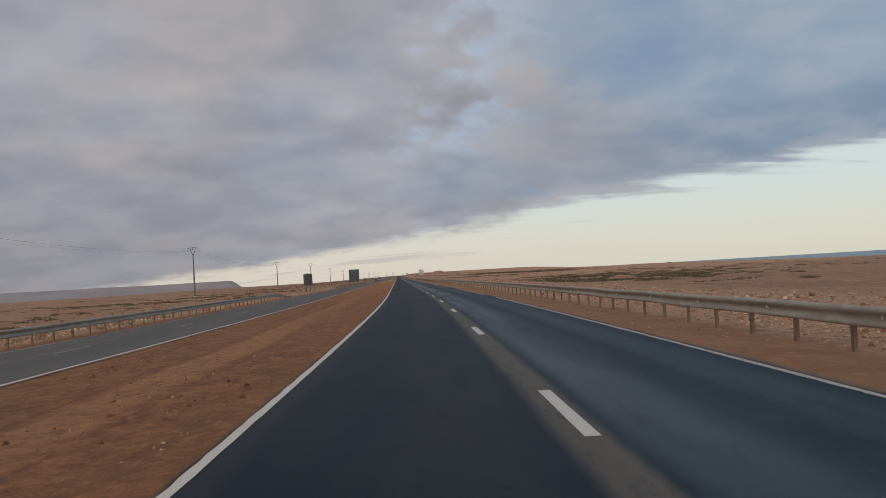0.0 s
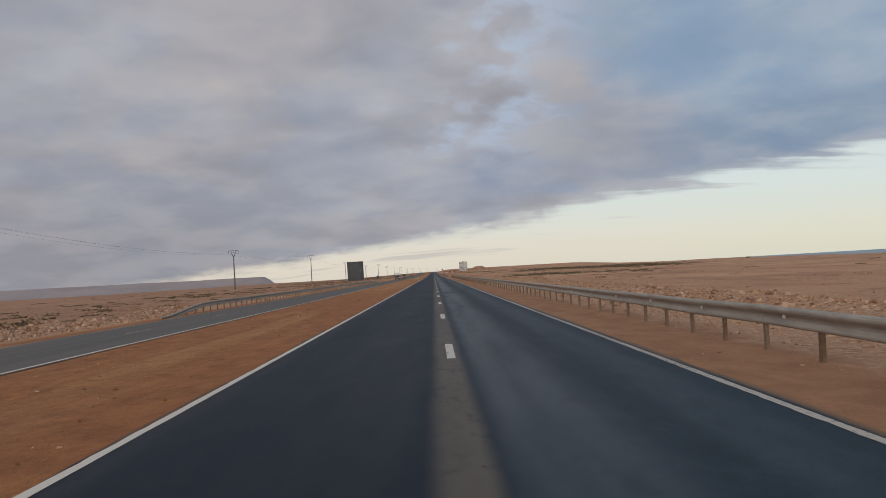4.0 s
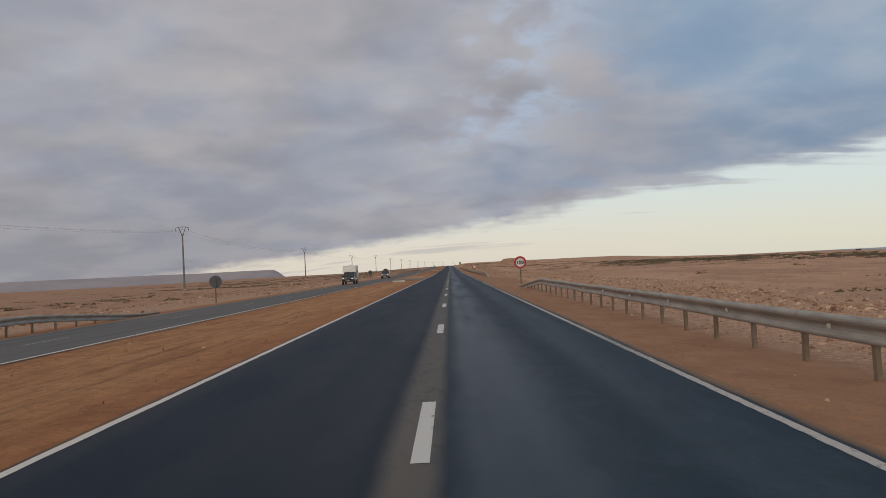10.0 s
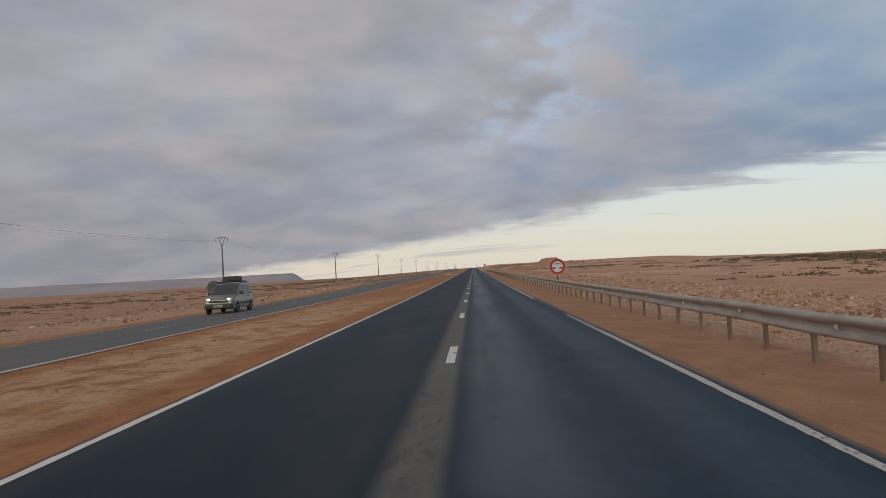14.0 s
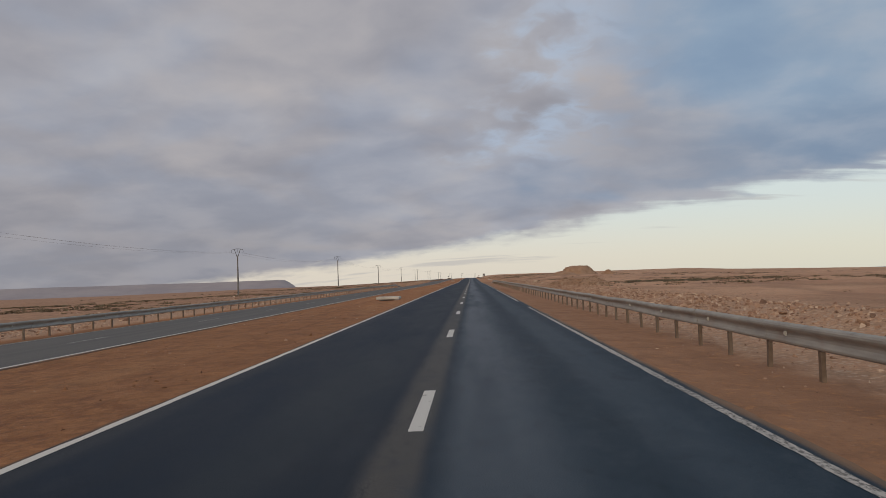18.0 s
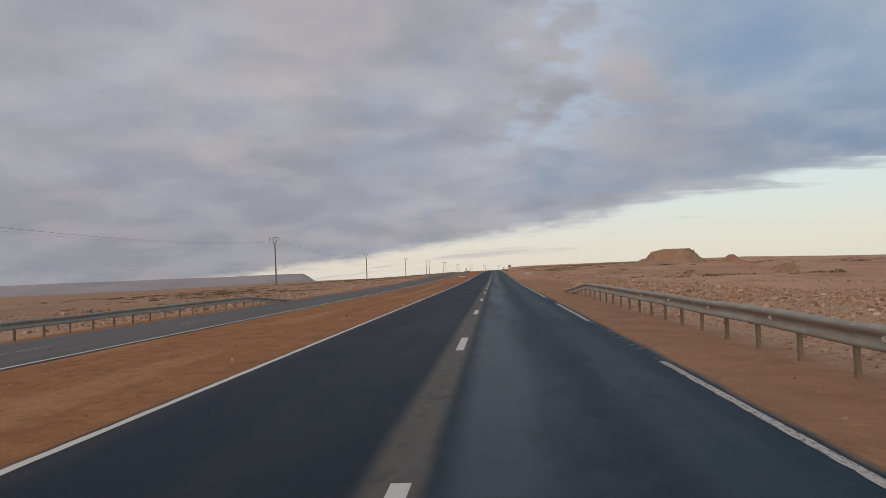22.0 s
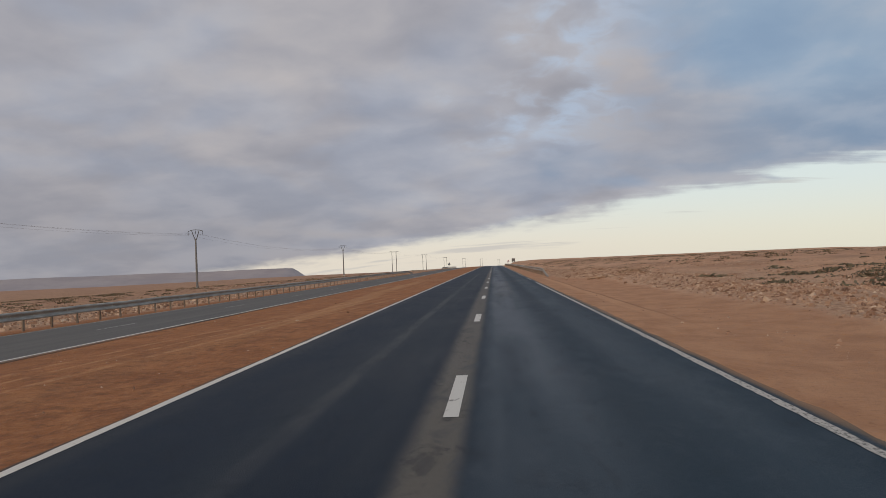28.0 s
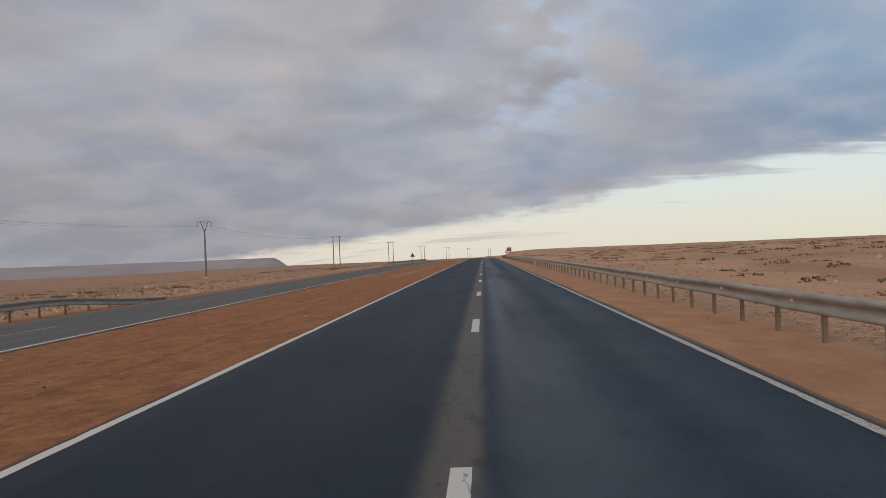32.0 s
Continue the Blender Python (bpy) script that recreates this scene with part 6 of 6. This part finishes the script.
# ---------------------------------------------------------------- vehicles
M_NAVY = plain("car_paint_dark", (0.022, 0.026, 0.034), 0.28, 0.1, 0.12, 3.0, 0.0005)
M_GREY_GREEN = plain("car_paint_grey", (0.19, 0.20, 0.19), 0.3, 0.35, 0.1, 3.0, 0.0005)
M_BOX = plain("camper_white", (0.72, 0.72, 0.70), 0.45, 0.0, 0.07, 2.0, 0.001)
M_GLASS = plain("dark_glass", (0.035, 0.042, 0.05), 0.08, 0.0, 0.1, 2.0, 0.0)
M_TYRE = plain("tyre", (0.022, 0.022, 0.023), 0.85, 0.0, 0.2, 8.0)
M_RIM = plain("rim", (0.42, 0.42, 0.42), 0.35, 0.8, 0.1)
M_TRIM = plain("black_trim", (0.03, 0.03, 0.032), 0.6, 0.0, 0.2)
M_PLATE = plain("plate", (0.62, 0.62, 0.60), 0.4, 0.0, 0.05)


def build_lamp(n):
    e = n.add("ShaderNodeEmission", None, Color=(1.0, 0.95, 0.86, 1.0), Strength=1.5)
    n.add("ShaderNodeOutputMaterial", None, Surface=e.outputs[0])


M_LAMP = material("headlight_on", build_lamp)


def hull(profile, half, narrow=0.0, z_from=0.9, z_to=1.8, bevel=0.04, nose=0.0):
    """A car shape: a side outline in (y, z) drawn out across x, drawn in above z_from and rounded in plan at the nose."""
    bm = bmesh.new()
    prism_bm([(y, z) for y, z in profile], -half, half, bm)
    ymin = min(y for y, z in profile)
    for co, no in (((0, 0, z_from), (0, 0, 1)), ((0, 0, z_to), (0, 0, 1)), ((ymin + 0.35, 0, 0), (1, 0, 0))):
        bmesh.ops.bisect_plane(bm, geom=bm.verts[:] + bm.edges[:] + bm.faces[:], plane_co=co, plane_no=no)
    for v in bm.verts:
        y, x, z = v.co
        k = 1 - narrow * max(0.0, min(1.0, (z - z_from) / (z_to - z_from)))
        k *= 1 - nose * max(0.0, 1 - (y - ymin) / 0.35)
        v.co = (x * k, y, z)
    if bevel:
        bm.normal_update()
        bmesh.ops.bevel(bm, geom=[e for e in bm.edges if e.calc_face_angle(0.0) > 0.22], offset=bevel, segments=3, affect="EDGES", profile=0.5)
    return bm


def wheel(parent, x, y, r, w=0.22):
    s = 1 if x > 0 else -1
    bm = bmesh.new()
    prof = [(r * 0.62, -w / 2), (r * 0.93, -w / 2), (r, -w / 3), (r, w / 3), (r * 0.93, w / 2), (r * 0.62, w / 2)]
    rings = [[bm.verts.new((o, q * math.cos(a), q * math.sin(a))) for a in np.linspace(0, 2 * math.pi, 24, endpoint=False)] for q, o in prof]
    for a, b in zip(rings, rings[1:] + rings[:1]):
        for i in range(24):
            bm.faces.new((a[i], a[(i + 1) % 24], b[(i + 1) % 24], b[i]))
    tyre = part("wheel", bm, M_TYRE, parent)
    tyre.location = (x, y, r)
    bm = rod_bm((-0.06, 0, 0), (0.06, 0, 0), r * 0.63, r * 0.63, 20)
    rim = part("rim", bm, M_RIM, tyre)
    rim.location = (s * (w / 2 - 0.07), 0, 0)
    for k in range(5):
        a = k * 2 * math.pi / 5
        bm = box_bm(-0.012, 0.012, -0.03, 0.03, r * 0.12, r * 0.58, 0.004)
        sp = part("spoke", bm, M_TRIM, tyre)
        sp.matrix_basis = pose(s * (w / 2 - 0.005), 0, 0, math.degrees(a), 0, 0)


def plate(parent, y, z):
    p = part("number_plate", box_bm(-0.26, 0.26, y - 0.012, y, z - 0.055, z + 0.055, 0.004), M_PLATE, parent)
    part("plate_bar", box_bm(-0.20, 0.20, y - 0.015, y - 0.011, z - 0.02, z + 0.02), M_TRIM, p)


def pickup_camper(x, y):
    car = new("pickup_truck")
    car.location = (x, y, float(level(x) + brow(y)) + 0.002)
    tagged(car, "dark pickup truck with a tall white camper box, headlights on", "pickup truck")
    low = [(-2.55, 0.42), (-2.58, 0.75), (-2.50, 1.02), (-1.35, 1.13), (-1.05, 1.15), (1.05, 1.15), (2.55, 1.10), (2.60, 0.55), (2.2, 0.48), (-1.0, 0.40)]
    part("body", hull(low, 0.91, 0.05, 0.7, 1.2, 0.05, 0.10), M_NAVY, car)
    cab = [(-1.25, 1.12), (-0.55, 1.72), (-0.25, 1.78), (0.85, 1.76), (1.0, 1.12)]
    part("cab", hull(cab, 0.86, 0.16, 1.12, 1.78, 0.04), M_NAVY, car)
    part("windscreen", hull([(-1.20, 1.17), (-0.60, 1.69), (-0.57, 1.67), (-1.17, 1.15)], 0.76, 0.10, 1.15, 1.7, 0.0), M_GLASS, car)
    for s in (-1, 1):
        bm = bmesh.new()
        quad = [(-0.95, 1.18), (-0.48, 1.64), (0.78, 1.62), (0.86, 1.18)]
        a = [bm.verts.new((s * (0.875 - 0.14 * (z - 1.12) / 0.66), yy, z)) for yy, z in quad]
        b = [bm.verts.new((s * (0.855 - 0.14 * (z - 1.12) / 0.66), yy, z)) for yy, z in quad]
        bm.faces.new(a)
        bm.faces.new(b[::-1])
        for i in range(4):
            bm.faces.new((a[i], a[(i + 1) % 4], b[(i + 1) % 4], b[i]))
        part("side_window", bm, M_GLASS, car)
        part("mirror", box_bm(s * 0.98 - 0.10, s * 0.98 + 0.10, -0.92, -0.78, 1.18, 1.36, 0.03), M_TRIM, car)
        lamp = part("headlight", box_bm(s * 0.66 - 0.17, s * 0.66 + 0.17, -2.585, -2.48, 0.82, 0.98, 0.03), M_RIM, car)
        part("bulb", box_bm(s * 0.66 - 0.09, s * 0.66 + 0.07, -2.60, -2.57, 0.86, 0.95, 0.015), M_LAMP, lamp, "lit headlamp")
        for yy in (-1.60, 1.55):
            wheel(car, s * 0.835, yy, 0.38)
            part("wheel_arch", rod_bm((s * 0.80, yy, 0.40), (s * 0.918, yy, 0.40), 0.44, 0.44, 24), M_TRIM, car)
    part("grille", box_bm(-0.46, 0.46, -2.62, -2.52, 0.72, 0.98, 0.03), M_TRIM, car)
    for k in range(3):
        part("grille_bar", box_bm(-0.42, 0.42, -2.635, -2.61, 0.765 + 0.075 * k, 0.785 + 0.075 * k, 0.004), M_RIM, car)
    part("bumper", hull([(-2.70, 0.42), (-2.70, 0.66), (-2.45, 0.68), (-2.45, 0.40)], 0.88, 0, 5, 6, 0.03, 0.06), M_TRIM, car)
    plate(car, -2.70, 0.56)
    box = [(-0.35, 1.84), (-0.12, 2.72), (0.05, 2.80), (2.75, 2.80), (2.80, 0.92), (1.10, 0.92), (1.08, 1.84)]
    camper = part("camper_box", hull(box, 1.0, 0.0, 5, 6, 0.04), M_BOX, car, "white camper box")
    for s in (-1, 1):
        part("camper_window", box_bm(s * 1.004 - 0.008, s * 1.004 + 0.008, 1.25, 1.95, 1.75, 2.15, 0.003), M_GLASS, camper)
        part("marker_lamp", box_bm(s * 0.75 - 0.05, s * 0.75 + 0.05, -0.15, -0.08, 2.60, 2.66, 0.01), M_TRIM, camper)
        part("stripe", box_bm(s * 1.003 - 0.006, s * 1.003 + 0.006, 1.2, 2.6, 1.12, 1.26), M_TRIM, camper)
    part("roof_hatch", box_bm(-0.35, 0.35, 1.2, 1.9, 2.80, 2.88, 0.03), M_BOX, camper)
    return car


def people_carrier(x, y):
    car = new("car")
    car.location = (x, y, float(level(x) + brow(y)) + 0.002)
    tagged(car, "grey-green people carrier with a roof box, headlights on", "car")
    low = [(-2.10, 0.34), (-2.17, 0.60), (-2.08, 0.86), (-1.20, 1.06), (-1.0, 1.10), (2.05, 1.12), (2.18, 0.95), (2.18, 0.42), (1.9, 0.30), (-1.9, 0.26)]
    part("body", hull(low, 0.90, 0.05, 0.7, 1.2, 0.06, 0.12), M_GREY_GREEN, car)
    cab = [(-1.12, 1.06), (-0.25, 1.68), (0.1, 1.76), (1.95, 1.74), (2.12, 1.08)]
    part("cabin", hull(cab, 0.87, 0.15, 1.06, 1.76, 0.05), M_GREY_GREEN, car)
    part("windscreen", hull([(-1.07, 1.11), (-0.27, 1.67), (-0.24, 1.65), (-1.04, 1.09)], 0.78, 0.09, 1.1, 1.68, 0.0), M_GLASS, car)
    for s in (-1, 1):
        for quad in ([(-0.85, 1.14), (-0.22, 1.58), (0.20, 1.60), (0.20, 1.14)], [(0.28, 1.14), (0.28, 1.60), (1.10, 1.60), (1.10, 1.14)], [(1.18, 1.14), (1.18, 1.60), (1.85, 1.56), (1.92, 1.14)]):
            bm = bmesh.new()
            a = [bm.verts.new((s * (0.885 - 0.13 * (z - 1.06) / 0.7), yy, z)) for yy, z in quad]
            b = [bm.verts.new((s * (0.86 - 0.13 * (z - 1.06) / 0.7), yy, z)) for yy, z in quad]
            bm.faces.new(a)
            bm.faces.new(b[::-1])
            for i in range(4):
                bm.faces.new((a[i], a[(i + 1) % 4], b[(i + 1) % 4], b[i]))
            part("side_window", bm, M_GLASS, car)
        part("mirror", box_bm(s * 0.98 - 0.09, s * 0.98 + 0.09, -0.78, -0.64, 1.10, 1.26, 0.03), M_TRIM, car)
        lamp = part("headlight", box_bm(s * 0.64 - 0.19, s * 0.64 + 0.19, -2.09, -1.86, 0.76, 0.95, 0.05), M_RIM, car)
        part("bulb", box_bm(s * 0.60 - 0.10, s * 0.60 + 0.10, -2.115, -2.08, 0.80, 0.90, 0.015), M_LAMP, lamp, "lit headlamp")
        part("roof_rail", rod_bm((s * 0.70, -0.1, 1.80), (s * 0.70, 1.85, 1.79), 0.025, 0.025, 6), M_TRIM, car)
        for yy in (-1.36, 1.40):
            wheel(car, s * 0.83, yy, 0.32, 0.2)
            part("wheel_arch", rod_bm((s * 0.78, yy, 0.34), (s * 0.907, yy, 0.34), 0.37, 0.37, 24), M_TRIM, car)
        part("side_trim", box_bm(s * 0.905 - 0.012, s * 0.905 + 0.012, -0.9, 0.95, 0.52, 0.60, 0.008), M_TRIM, car)
        for yy in (-0.92, 0.24, 1.14):
            part("door_seam", box_bm(s * 0.885 - 0.004, s * 0.885 + 0.004, yy, yy + 0.015, 0.36, 1.06), M_TRIM, car)
        for yy in (0.08, 0.98):
            part("door_handle", box_bm(s * 0.893 - 0.015, s * 0.893 + 0.015, yy - 0.12, yy + 0.04, 0.92, 0.96, 0.008), M_TRIM, car)
    part("grille", box_bm(-0.55, 0.55, -2.20, -2.10, 0.66, 0.76, 0.02), M_TRIM, car)
    part("bumper", hull([(-2.24, 0.30), (-2.24, 0.52), (-2.0, 0.56), (-2.0, 0.28)], 0.86, 0, 5, 6, 0.04, 0.08), M_TRIM, car)
    plate(car, -2.24, 0.45)
    rack = [(-0.02, 1.90), (0.10, 2.10), (0.35, 2.19), (1.45, 2.19), (1.62, 2.05), (1.60, 1.88)]
    part("roof_box", hull(rack, 0.42, 0.1, 1.9, 2.2, 0.05), M_TRIM, car)
    for yy in (0.3, 1.3):
        part("crossbar", box_bm(-0.72, 0.72, yy - 0.03, yy + 0.03, 1.81, 1.88, 0.01), M_TRIM, car)
    return car


pickup_camper(-14.9, 466.5)
people_carrier(-14.5, 529.0)


def lorry(x, y):
    car = new("lorry")
    car.location = (x, y, float(land(x, y)) + 0.002)
    tagged(car, "grey boxy lorry standing far ahead beside the road", "lorry")
    part("box", box_bm(-1.15, 1.15, -4.0, 3.0, 1.0, 2.9, 0.05), M_POLE, car)
    part("chassis", box_bm(-1.0, 1.0, -4.0, 5.4, 0.6, 1.0, 0.03), M_TRIM, car)
    part("cab", box_bm(-1.15, 1.15, 3.2, 5.4, 0.8, 2.7, 0.12), M_NAVY, car)
    for s in (-1, 1):
        for yy in (-3.0, -1.8, 4.3):
            wheel(car, s * 0.95, yy, 0.5, 0.3)
        part("tail_lamp", box_bm(s * 0.9 - 0.12, s * 0.9 + 0.12, -4.06, -4.0, 0.85, 1.0, 0.01), M_RED, car)


lorry(15.4, 1562)
